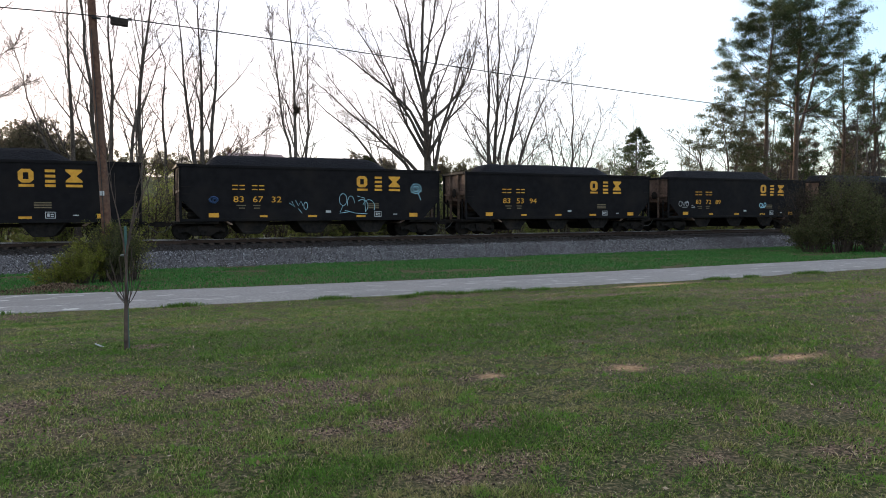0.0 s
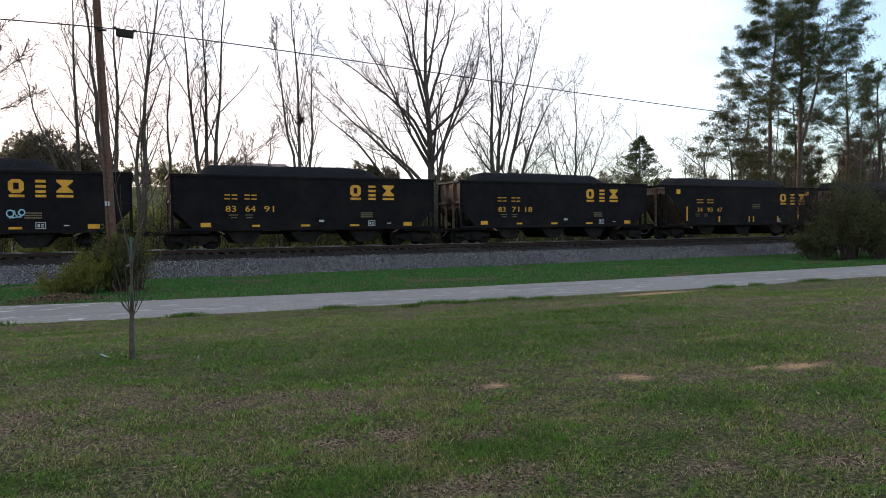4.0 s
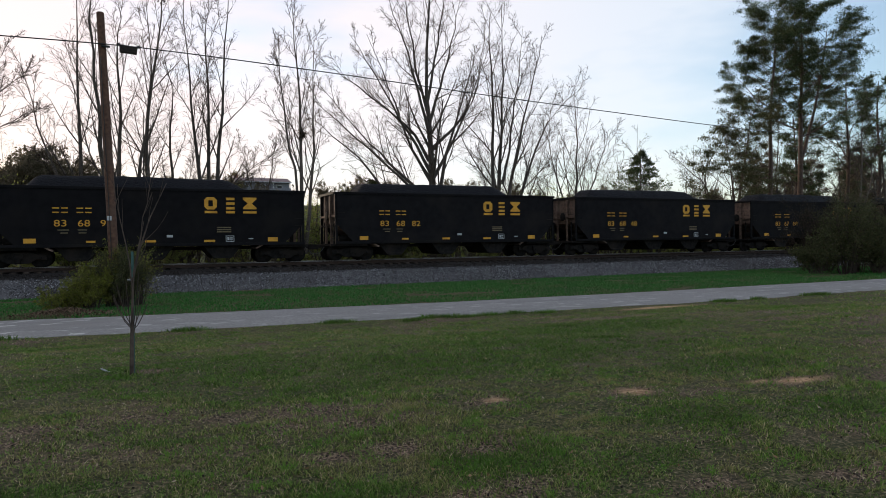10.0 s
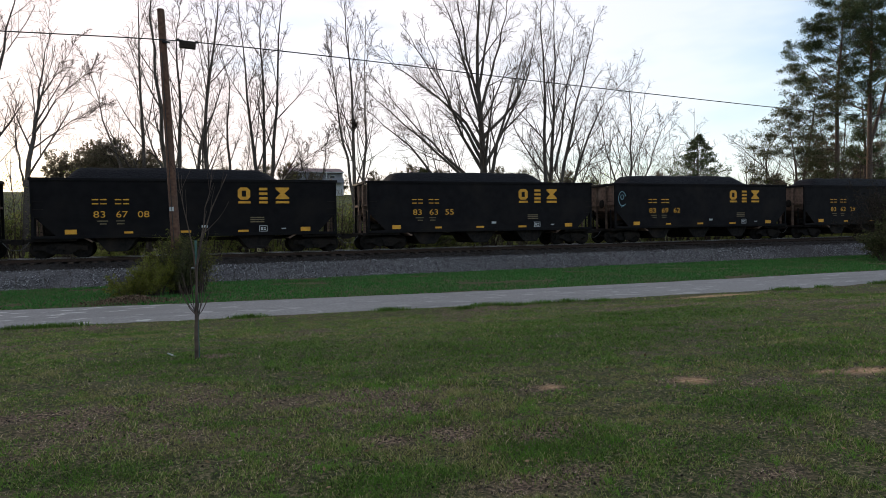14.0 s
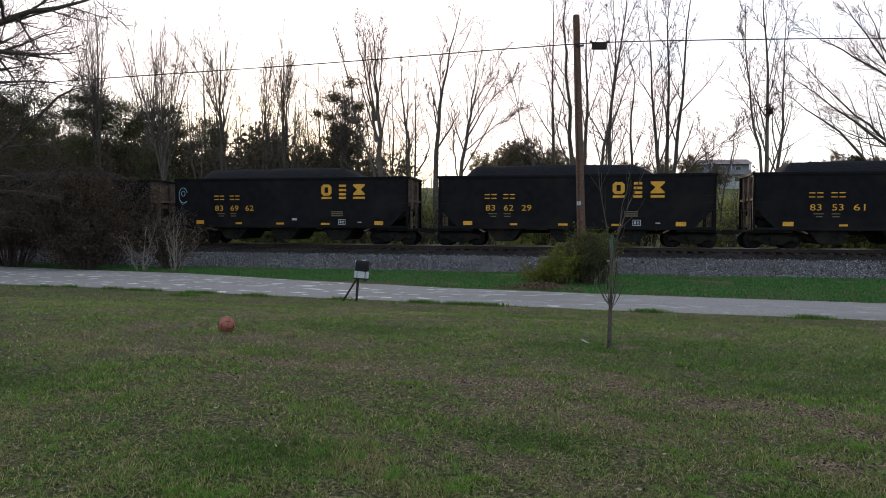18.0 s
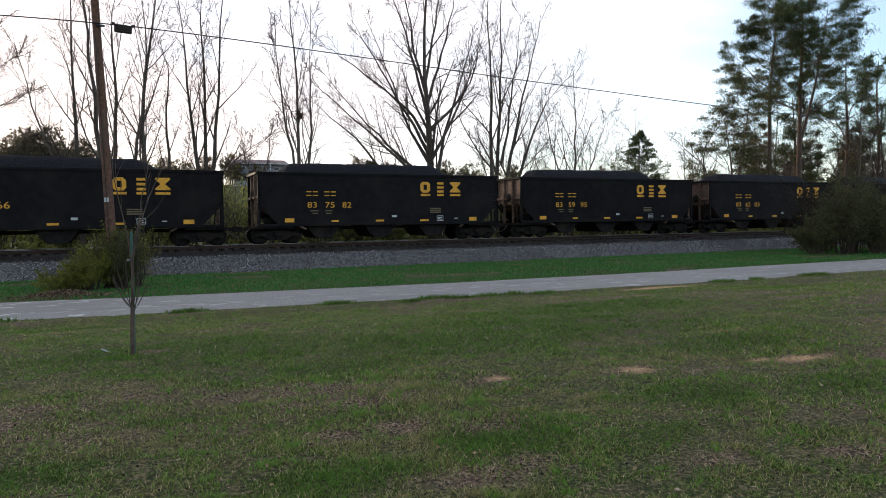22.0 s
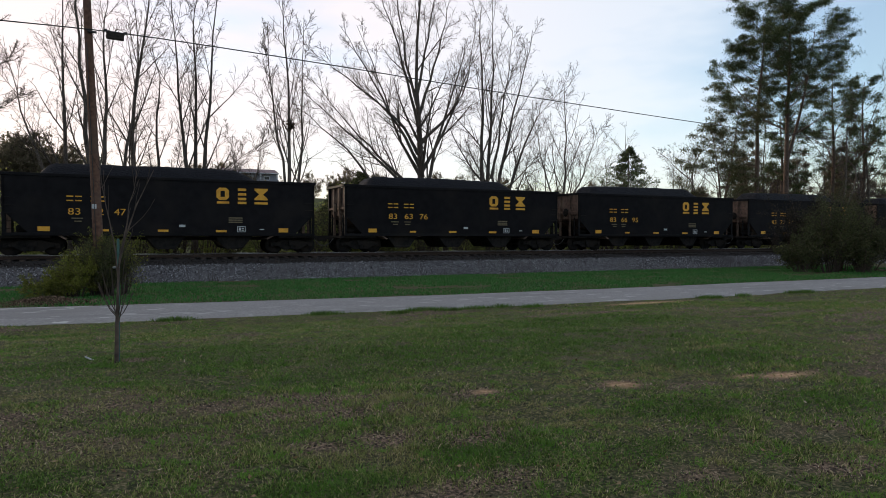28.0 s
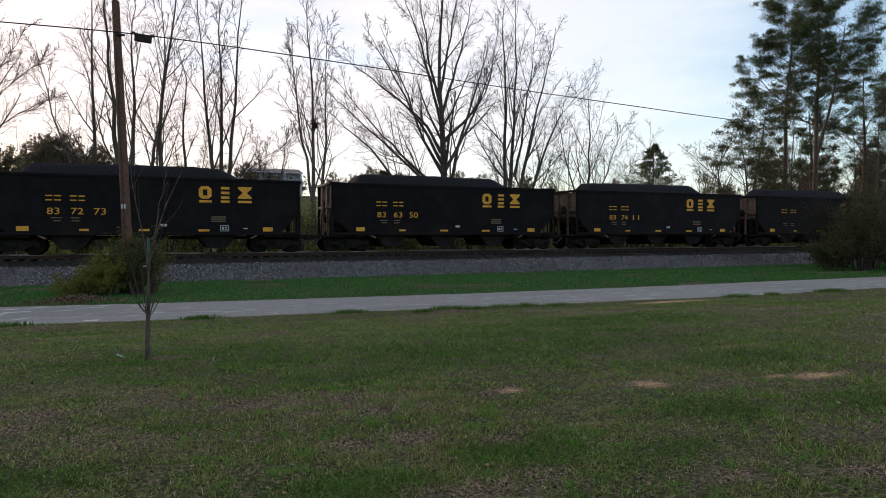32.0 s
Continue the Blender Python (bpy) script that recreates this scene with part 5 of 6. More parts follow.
bare_tree("tree", at(-29.0, 22.5), 119,
          [[(0, 0, 0), (0.4, 0, 3), (0.8, -0.2, 6), (1.0, -0.4, 10), (1.5, -0.5, 14)],
           [(0.5, 0, 3.0), (3.0, 0.4, 3.6), (5.6, 0.6, 5.2), (8.0, 0.6, 7.0), (9.4, 0.6, 7.6)],
           [(0.6, 0, 4.0), (2.6, -0.4, 5.6), (5.0, -0.6, 6.4), (7.6, -0.6, 6.2)],
           [(0.7, 0, 5.5), (2.8, 0.4, 7.6), (5.6, 0.6, 9.2), (8.6, 0.6, 9.8)],
           [(0.8, 0, 7.0), (3.0, 0, 9.6), (5.4, 0, 11.6), (8.4, 0, 12.6)],
           [(0.4, 0, 2.2), (2.6, 0.8, 2.4), (4.8, 1.0, 3.6), (7.4, 1.0, 3.4)],
           [(0.8, 0, 6.2), (3.4, -0.8, 8.0), (6.6, -1.2, 8.6), (10.6, -1.4, 8.2)],
           [(0.8, 0, 7.6), (3.6, 0.9, 10.2), (7.2, 1.2, 11.0), (11.4, 1.2, 11.4)],
           [(0.6, 0, 4.8), (3.2, -1.2, 6.2), (6.8, -1.6, 7.4), (10.2, -1.6, 7.2)],
           [(0.9, 0, 8.8), (3.8, -0.6, 11.4), (7.4, -0.8, 12.6), (11.0, -0.8, 13.2)],
           [(0.9, 0, 8.5), (2.2, 0.2, 12), (4.0, 0.2, 14.5)], [(0.4, 0, 3), (-2, 0.5, 7), (-3, 0.5, 12)]],
          lv(13, 7, 5, 2, (28, 62), 0.05, 0.34), "dark bare tree with limbs hanging over the verge", 0.3, WOODS)


def pine(m, seed, h, label, crown=0.5, spread_=0.2, lean=0.0, needles=15000, tuft=0.3, r0=0.26, group="pines behind the tracks", limbs=30, fall=0.5, material=None, wide=0.34, sub=6, fork=None):
    """A tall pine: bare lower trunk, limbs that end in flat pads of needles."""
    rng = np.random.default_rng(seed)
    tree = empty("pine_tree", m, label, "tree", group)
    k = 12
    z = np.linspace(0, h, k)
    trunk = np.stack([lean * z + 0.15 * np.sin(z * 0.4 + seed), 0.1 * np.sin(z * 0.5), z], -1)[None]
    R = r0 * np.linspace(1.15, 0.14, k)[None]
    heights = np.array([h])
    if fork:
        u, lean2 = fork
        start = trunk[0, int(u * (k - 1))]
        q = np.linspace(0, 1, k)[:, None]
        side_stem = start + q * np.array([lean2 * h * (1 - u), 0.4, h * (0.95 - u)]) + np.array([0.5, 0, 0]) * np.sin(q * np.pi)
        trunk = np.concatenate([trunk, side_stem[None]])
        R = np.concatenate([R, 0.6 * r0 * np.linspace(1.0, 0.16, k)[None]])
        heights = np.array([h, h * 0.9])
    lb = offshoots(rng, trunk, R, heights, limbs, 1 - crown, 0.985, (48, 84), spread_, 7, 0.3, 0.09, 0.4, fall, 0.025)
    dead = offshoots(rng, trunk[:1], R[:1], heights[:1], 14, 0.2, 1 - crown + 0.15, (65, 100), 0.11, 5, 0.0, 0.14, 0.22, 0.0, 0.012)
    tw = offshoots(rng, *lb, sub, 0.3, 1.0, (25, 65), 0.36, 4, 0.3, 0.1, 0.5, 0.4, 0.012)
    dtw = offshoots(rng, *dead, 5, 0.3, 1.0, (30, 65), 0.5, 3, 0.1, 0.12, 0.6, 0.4, 0.008)
    sheet("trunk", *tubes(trunk, R, 10), M_PINEBARK, tree, True)
    tagged(sheet("branchwork", *joined([tubes(lb[0], lb[1], 4), tubes(dead[0], dead[1], 3), tubes(tw[0], tw[1], 3), tubes(dtw[0], dtw[1], 3)]), M_PINEBARK, tree), kind="stuff")
    # flat pads of needles along the outer half of each twig
    T = tw[0]
    pc = np.concatenate([T[:, 3], T[:, 2], T[:, 1] * 0.5 + T[:, 2] * 0.5])
    pc = pc[rng.uniform(0, 1, len(pc)) < 0.45]
    size = rng.uniform(0.5, 1.2, len(pc)) * wide
    pick = rng.integers(0, len(pc), needles)
    c = pc[pick] + rng.normal(0, 1, (needles, 3)) * np.array([1.0, 1.0, 0.5]) * size[pick][:, None]
    d = unit(rng.normal(0, 1, (needles, 3)) + np.array([0, 0, 0.4]))
    sd = unit(np.cross(d, rng.normal(0, 1, (needles, 3))))
    ln = rng.uniform(0.6, 1.2, needles)[:, None] * tuft
    V = np.stack([c - sd * tuft * 0.15, c + sd * tuft * 0.15, c + d * ln], 1).reshape(-1, 3)
    sheet("needle_foliage", V, np.arange(needles * 3).reshape(-1, 3), material or M_NEEDLE, tree)
    return tree


pine(at(58.1, 47.3), 201, 24.2, "tall pine with spreading needle-clad limbs", 0.5, 0.25, 0.045, 52000, 0.19, limbs=26, fall=0.35, wide=0.34, sub=8)
pine(at(62.2, 46.8), 202, 26.0, "tallest pine with a forked trunk and broad dark crown", 0.54, 0.26, 0.012, 84000, 0.19, r0=0.3, limbs=24, fall=0.35, wide=0.34, sub=8, fork=(0.4, 0.3))
pine(at(53.0, 47), 203, 15.0, "leaning pine with sparse olive limbs", 0.7, 0.38, 0.17, 19000, 0.2, r0=0.19, limbs=20, fall=0.4, material=M_OLIVE, wide=0.32, sub=7)
pine(at(54.6, 47.6), 207, 12.0, "thin crooked pine with olive tufts", 0.7, 0.46, -0.16, 14000, 0.2, r0=0.14, limbs=16, fall=0.4, material=M_OLIVE, wide=0.32, sub=6)
pine(at(73, 49), 204, 20, "pine among bare trees", 0.6, 0.27, -0.01, 20000, 0.22, limbs=24, fall=0.4)
pine(at(80, 50), 205, 20, "dense pine at the edge of the woods", 0.7, 0.22, 0.0, 16000, 0.26, limbs=24, fall=0.4)
pine(at(67, 51), 206, 15, "young pine in the shade of taller ones", 0.8, 0.26, 0.0, 14000, 0.26, limbs=26)
for s, d, sd, h in ((56.5, 53, 211, 13), (70, 46, 212, 17), (76, 47, 213, 19), (85, 48, 214, 20)):
    q = np.random.default_rng(sd)
    st = [[(0, 0, 0), (*q.normal(0, 0.3, 2), h * 0.35), (*q.normal(0, 0.8, 2), h * 0.7), (*q.normal(0, 1.2, 2), h)], [(0, 0, h * 0.2), (*q.normal(0, 1.5, 2), h * 0.55), (*q.normal(0, 2.5, 2), h * 0.8)]]
    bare_tree("tree", at(s, d), sd, st, lv(12, 6, 5, 2, (25, 50), 0.4, 0.3), "bare tree among the pines", 0.15, WOODS)


def conifer(name, m, seed, h, w, n, material, label, category="tree", power=0.8, size=0.2, group=""):
    """A cone-shaped evergreen clothed to the ground in layered sprays."""
    rng = np.random.default_rng(seed)
    tree = empty(name, m, label, category, group)
    tr = np.stack([np.zeros(6), np.zeros(6), np.linspace(0, h, 6)], -1)[None]
    R = np.linspace(0.13, 0.02, 6)[None] * h / 7
    limbs = offshoots(rng, tr, R, np.array([h]), 120, 0.06, 0.97, (72, 98), w / h, 5, 0.12, 0.07, 0.4, 0.95, 0.012)
    tw = offshoots(rng, *limbs, 6, 0.25, 1.0, (28, 55), 0.3, 3, 0.1, 0.1, 0.6, 0.3, 0.01)
    sheet("trunk", *joined([tubes(tr, R, 8), tubes(limbs[0], limbs[1], 4)]), M_BARK, tree, True)
    T = tw[0]
    c = T[rng.integers(0, len(T), n), rng.integers(0, 3, n)] + rng.normal(0, 0.06 * h / 7, (n, 3))
    d = unit(rng.normal(0, 1, (n, 3)) + np.array([0, 0, 0.3]))
    sd = unit(np.cross(d, rng.normal(0, 1, (n, 3))))
    V = np.stack([c - sd * size * 0.25, c + sd * size * 0.25, c + d * size], 1).reshape(-1, 3)
    sheet("foliage", V, np.arange(n * 3).reshape(-1, 3), material, tree)
    return tree


conifer("evergreen_tree", at(46.9, 53), 301, 10.8, 6.4, 17000, M_NEEDLE, "dark cone-shaped evergreen behind the train", size=0.17)
conifer("evergreen_tree", at(16.2, 46.5), 304, 6.6, 4.4, 14000, M_CEDAR, "low dark cedar behind the track", size=0.15)
conifer("evergreen_tree", at(14.6, 47.5), 305, 5.2, 3.8, 9000, M_CEDAR, "small dark cedar behind the track", size=0.15)
conifer("evergreen_tree", at(51.0, 55), 302, 6.5, 3.6, 8000, M_NEEDLE, "small dark evergreen beside a larger one")
conifer("evergreen_tree", at(27.5, 60), 303, 6.4, 3.4, 7000, M_NEEDLE, "small evergreen among bare trunks")


def shrub(name, m, seed, w, h, n, material, label, twigs=40, size=0.06, group="", c1=6, c2=3, category="shrub", wood=None):
    """A bush of many stems with separate leaves."""
    rng = np.random.default_rng(seed)
    ob = empty(name, m, label, category, group)
    a = rng.uniform(0, 6.28, twigs)
    lean = rng.uniform(0.05, 1.0, twigs) ** 0.7 * w / 2
    hh = h * rng.uniform(0.55, 1.0, twigs) * np.sqrt(np.clip(1 - (lean / (w / 2)) ** 2 * 0.6, 0.1, 1))
    t = np.linspace(0, 1, 6)[None, :, None]
    base = np.stack([np.cos(a) * lean * 0.25, np.sin(a) * lean * 0.25, np.zeros(twigs)], -1)[:, None]
    tip = np.stack([np.cos(a) * lean, np.sin(a) * lean, hh], -1)[:, None]
    P = base + (tip - base) * np.concatenate([t[..., :1] ** 1.3, t[..., :1] ** 1.3, t[..., :1]], -1) + rng.normal(0, 0.03, (twigs, 6, 3)) * h / 3
    R = np.linspace(1, 0.3, 6)[None] * rng.uniform(0.008, 0.022, twigs)[:, None] * h / 2.2
    L = np.linalg.norm(np.diff(P, axis=1), axis=2).sum(1)
    s1 = offshoots(rng, P, R, L, c1, 0.2, 1.0, (25, 60), 0.4, 4, 0.3, 0.1, 0.6, 0.4, 0.006)
    s2 = offshoots(rng, *s1, c2, 0.2, 1.0, (25, 60), 0.5, 3, 0.2, 0.1, 0.7, 0.4, 0.005)
    tagged(sheet("branchwork", *joined([tubes(P, R, 4), tubes(s1[0], s1[1], 3), tubes(s2[0], s2[1], 3)]), wood or M_TWIG, ob), kind="stuff")
    if n:
        T = s2[0]
        c = T[rng.integers(0, len(T), n), rng.integers(0, 3, n)] + rng.normal(0, 0.05 * h / 2, (n, 3))
        c[:, 2] = np.maximum(c[:, 2], 0.03)
        sheet("foliage", *scatter(c, rng.uniform(0.6, 1.3, n) * size, rng, LEAF_V, np.array([(0, 1, 2), (0, 2, 3)])), material, ob)
    return ob


shrub("privet_bush", at(-1.75, 24.8), 401, 2.0, 0.85, 12000, M_PRIVET, "low yellow-green bush beside the pole", 40, 0.022)
shrub("privet_bush", at(-1.05, 24.7), 404, 1.7, 1.5, 19000, M_PRIVET, "feathery yellow-green bush at the pole", 46, 0.022)
shrub("privet_bush", at(-0.15, 24.9), 402, 1.6, 2.05, 20000, M_CEDAR, "dark green bush round the foot of the pole", 46, 0.022)
shrub("privet_bush", at(-0.5, 25.1), 405, 1.2, 2.2, 9000, M_PRIVET, "upright yellow-green sprays round the pole", 26, 0.02)
shrub("privet_bush", at(0.35, 25.4), 403, 1.1, 2.4, 3500, M_PRIVET, "leggy sprouting bush beside the pole", 18, 0.024)
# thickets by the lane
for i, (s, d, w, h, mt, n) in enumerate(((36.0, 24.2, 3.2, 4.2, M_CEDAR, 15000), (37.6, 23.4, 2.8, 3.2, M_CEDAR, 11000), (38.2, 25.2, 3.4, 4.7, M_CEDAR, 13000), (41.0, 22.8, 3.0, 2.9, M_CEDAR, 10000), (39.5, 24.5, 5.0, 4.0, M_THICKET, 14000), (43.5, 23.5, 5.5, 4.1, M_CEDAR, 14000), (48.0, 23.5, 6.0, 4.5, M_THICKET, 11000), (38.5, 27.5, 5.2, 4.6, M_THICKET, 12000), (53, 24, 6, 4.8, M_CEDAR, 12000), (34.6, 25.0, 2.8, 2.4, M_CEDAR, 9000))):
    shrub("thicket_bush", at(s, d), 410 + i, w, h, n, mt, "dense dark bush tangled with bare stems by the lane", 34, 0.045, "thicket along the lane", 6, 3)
for i, (s, d, w, h, mt, n) in enumerate(((-25.0, 29, 6.5, 5.2, M_BRAMBLE, 17000), (-29.5, 29.5, 7.0, 6.4, M_BRAMBLE, 18000), (-21.0, 30.5, 4.0, 3.4, M_BRAMBLE, 2500), (-34, 30, 7.5, 6.8, M_BRAMBLE, 16000), (-26.5, 32.5, 6, 6.0, M_BRAMBLE, 16000), (-39, 30, 7.5, 7, M_BRAMBLE, 14000), (-31, 26.5, 6, 3.8, M_BRAMBLE, 12000), (-23.2, 27.5, 3.6, 2.4, M_BRAMBLE, 5000))):
    shrub("thicket_bush", at(s, d), 420 + i, w, h, n, mt, "dark brown-leaved thicket bush by the verge", 46, 0.06, "thicket along the lane")

M_PALETWIG = mat("pale_dead_twigs", (0.13, 0.11, 0.095), (0.26, 0.22, 0.19), 12, 0.9)
M_BUD = island_mat("reddish_buds", [(0.16, 0.06, 0.045), (0.24, 0.1, 0.07), (0.3, 0.17, 0.12)], 0.8)
for i, (s, d, w, h) in enumerate(((-20.4, 27.6, 2.6, 2.3), (-19.2, 28.4, 2.4, 2.9))):
    shrub("bare_shrub", at(s, d), 441 + i, w, h, 160, M_BUD, "pale leafless shrub with reddish buds before the thicket", 9, 0.035, "thicket along the lane", 5, 3, "shrub", M_PALETWIG)

# brush behind the track, a few kinds repeated
b1 = shrub("brush", at(0, 45), 431, 3.4, 2.8, 1900, M_BRUSH, "leafing green brush behind the track", 14, 0.07, "brush behind the track", 5, 3)
b2 = shrub("brush", at(3, 46), 432, 3.2, 5.2, 900, M_BRUSH, "tall straggly half-bare brush behind the track", 13, 0.05, "brush behind the track", 7, 3)
b3 = shrub("brush", at(6, 45), 433, 3.2, 1.6, 2600, M_WEED, "low green brush behind the track", 12, 0.075, "brush behind the track", 4, 3)
rng = np.random.default_rng(12)
for i in range(44):
    copy_thing(b3, at(-30 + 2.2 * i + rng.uniform(-0.8, 0.8), 43.4 + rng.uniform(0, 0.9), rng.uniform(0, 360), rng.uniform(0.55, 0.9)))
for i in range(120):
    s = -46 + 1.08 * i + rng.uniform(-0.8, 0.8)
    copy_thing((b1, b2, b2, b3, b2)[i % 5], at(s, 43.6 + rng.uniform(0, 4.4), rng.uniform(0, 360), rng.uniform(0.7, 1.15)))

for i in range(56):
    copy_thing((b2, b2, b1)[i % 3], at(-24 + 1.75 * i + rng.uniform(-0.8, 0.8), 46.5 + rng.uniform(0, 6), rng.uniform(0, 360), rng.uniform(0.9, 1.3)))

for i in range(40):
    copy_thing(b1, at(-14 + 2.1 * i + rng.uniform(-0.9, 0.9), 47 + rng.uniform(0, 8), rng.uniform(0, 360), rng.uniform(1.2, 1.75)))

# far woods: light trees repeated over the hill
q = np.random.default_rng(77)
far_bases = []
for k in range(4):
    h = 14 + 2 * k
    st = [[(0, 0, 0), (*q.normal(0, 0.3, 2), h * 0.4), (*q.normal(0, 0.8, 2), h)], [(0, 0, h * 0.2), (*q.normal(0, 1.5, 2), h * 0.55), (*q.normal(0, 2.2, 2), h * 0.85)]]
    far_bases.append(bare_tree("distant_tree", at(-70 + 6 * k, 82), 501 + k, st, [dict(count=9, u0=0.22, u1=0.97, angle=(25, 50), ratio=0.33, K=5, up=0.4, wig=0.07, thin=0.42, fall=0.6, rmin=0.016),
         dict(count=4, u0=0.2, u1=1.0, angle=(28, 58), ratio=0.48, K=3, up=0.35, wig=0.1, thin=0.55, fall=0.5, rmin=0.017),
         dict(count=3, u0=0.12, u1=1.0, angle=(25, 60), ratio=0.6, K=3, up=0.25, wig=0.13, thin=0.6, fall=0.4, rmin=0.013)], "distant bare tree in the woods", 0.17, "distant woods", 500 if k % 2 else 0))
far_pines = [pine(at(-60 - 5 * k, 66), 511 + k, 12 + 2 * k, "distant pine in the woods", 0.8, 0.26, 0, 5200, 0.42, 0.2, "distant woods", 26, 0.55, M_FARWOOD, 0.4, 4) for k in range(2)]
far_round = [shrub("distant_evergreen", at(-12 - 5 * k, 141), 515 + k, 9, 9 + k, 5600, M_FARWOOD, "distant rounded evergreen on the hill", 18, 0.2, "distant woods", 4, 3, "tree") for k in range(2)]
dense = pine(at(-41, 50), 521, 12.5, "dense dark pine at the edge of the woods", 0.8, 0.28, 0.01, 6800, 0.3, 0.2, "evergreens at the wood's edge", 34, 0.6, M_OLIVE, 0.5, 6)
for s, d, k in ((-46, 49, 1.0), (-43.5, 52, 1.05), (-38.4, 50.5, 0.95), (-36, 53, 0.95), (-32, 53, 0.85), (-28, 57, 0.7), (-49, 47, 1.0), (-52, 51, 1.1), (-40, 47, 0.7), (-34.5, 48, 0.62)):
    copy_thing(dense, at(s, d, rng.uniform(0, 360), k))
for i in range(78):
    s, d = rng.uniform(-80, -20), rng.uniform(51, 74)
    copy_thing(far_pines[i % 2] if i % 3 == 0 else far_bases[i % 4], at(s, d, rng.uniform(0, 360), rng.uniform(0.62, 0.92)))
for i in range(52):
    copy_thing(far_bases[i % 4], at(-72 + 1.05 * i + rng.uniform(-1, 1), 54 + rng.uniform(0, 12), rng.uniform(0, 360), rng.uniform(0.6, 0.85)))
for i in range(34):
    copy_thing(far_round[i % 2], at(-88 + 2.05 * i + rng.uniform(-1, 1), 53 + rng.uniform(0, 14), rng.uniform(0, 360), rng.uniform(0.75, 1.15)))
for i in range(40):
    copy_thing(far_bases[i % 4], at(-62 + 1.2 * i + rng.uniform(-1, 1), 48 + rng.uniform(0, 8), rng.uniform(0, 360), rng.uniform(0.55, 0.95)))
for i in range(10):
    copy_thing(b1, at(-70 + 5 * i + rng.uniform(-2, 2), 49 + rng.uniform(0, 5), rng.uniform(0, 360), rng.uniform(1.6, 2.3)))
for i in range(48):
    s = rng.uniform(-120, 190)
    d = rng.uniform(150, 210)
    if -5 < s < 66 and d < 175:
        d += 40
    copy_thing(far_bases[i % 4], at(s, d, rng.uniform(0, 360), rng.uniform(0.5, 0.8)))
for i in range(6):
    copy_thing(far_round[i % 2], at(-20.5 + 3.2 * i + rng.uniform(-0.6, 0.6), 142 + rng.uniform(0, 6), rng.uniform(0, 360), (0.95, 1.1, 1.2, 1.1, 1.0, 0.85)[i]))
for i in range(22):
    copy_thing(far_bases[i % 4], at(rng.uniform(58, 130), rng.uniform(60, 90), rng.uniform(0, 360), rng.uniform(0.6, 0.9)))

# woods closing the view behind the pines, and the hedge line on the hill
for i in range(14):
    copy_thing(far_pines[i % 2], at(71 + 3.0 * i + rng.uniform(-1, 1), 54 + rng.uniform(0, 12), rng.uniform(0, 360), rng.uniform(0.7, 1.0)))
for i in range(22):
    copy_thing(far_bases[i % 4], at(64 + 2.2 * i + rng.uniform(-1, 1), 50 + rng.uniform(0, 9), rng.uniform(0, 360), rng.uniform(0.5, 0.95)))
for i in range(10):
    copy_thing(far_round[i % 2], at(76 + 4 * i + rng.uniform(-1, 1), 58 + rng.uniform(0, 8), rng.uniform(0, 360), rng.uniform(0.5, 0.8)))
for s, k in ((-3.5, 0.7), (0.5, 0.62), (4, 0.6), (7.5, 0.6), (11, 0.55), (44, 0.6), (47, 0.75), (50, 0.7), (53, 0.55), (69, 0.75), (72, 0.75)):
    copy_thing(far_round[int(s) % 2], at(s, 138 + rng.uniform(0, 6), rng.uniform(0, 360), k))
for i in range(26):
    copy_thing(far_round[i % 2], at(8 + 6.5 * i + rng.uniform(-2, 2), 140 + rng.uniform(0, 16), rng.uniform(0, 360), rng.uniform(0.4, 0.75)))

# leaf nests high in the bare crowns
def leaf_nest(s, d, z, r, seed):
    q = np.random.default_rng(seed)
    ob = empty("squirrel_nest", pose(s, d, z), "dark ball of dead leaves lodged in a bare crown", "nest", "leaf nests")
    P = q.normal(0, 0.5, (260, 3)) * r
    sheet("leaf_ball", *scatter(P, q.uniform(0.05, 0.1, 260), q, LEAF_V, np.array([(0, 1, 2), (0, 2, 3)])), M_BRAMBLE, ob)


leaf_nest(2.2, 45, 16.6, 0.3, 61)
leaf_nest(11.0, 46, 8.8, 0.3, 62)

# dead weed stalks on the ballast and verge
rng = np.random.default_rng(21)
n = 420
s, y = rng.uniform(-20, 45, n), rng.uniform(31.6, 34.4, n)
z = np.maximum(np.interp(y, [p[0] for p in prof], [p[1] for p in prof]), np.interp(y, GD, GZ))
h = rng.uniform(0.15, 0.6, n)
P = np.stack([np.stack([s + k * rng.normal(0, 0.1, n), y + k * rng.normal(0, 0.1, n), z + k * h], -1) for k in (0.0, 0.5, 1.0)], 1)
tagged(sheet("weed_stalks", *tubes(P, np.full((n, 3), 0.008), 3), M_TWIG), "thin dead weed stalks on the ballast slope", "weeds", kind="stuff")


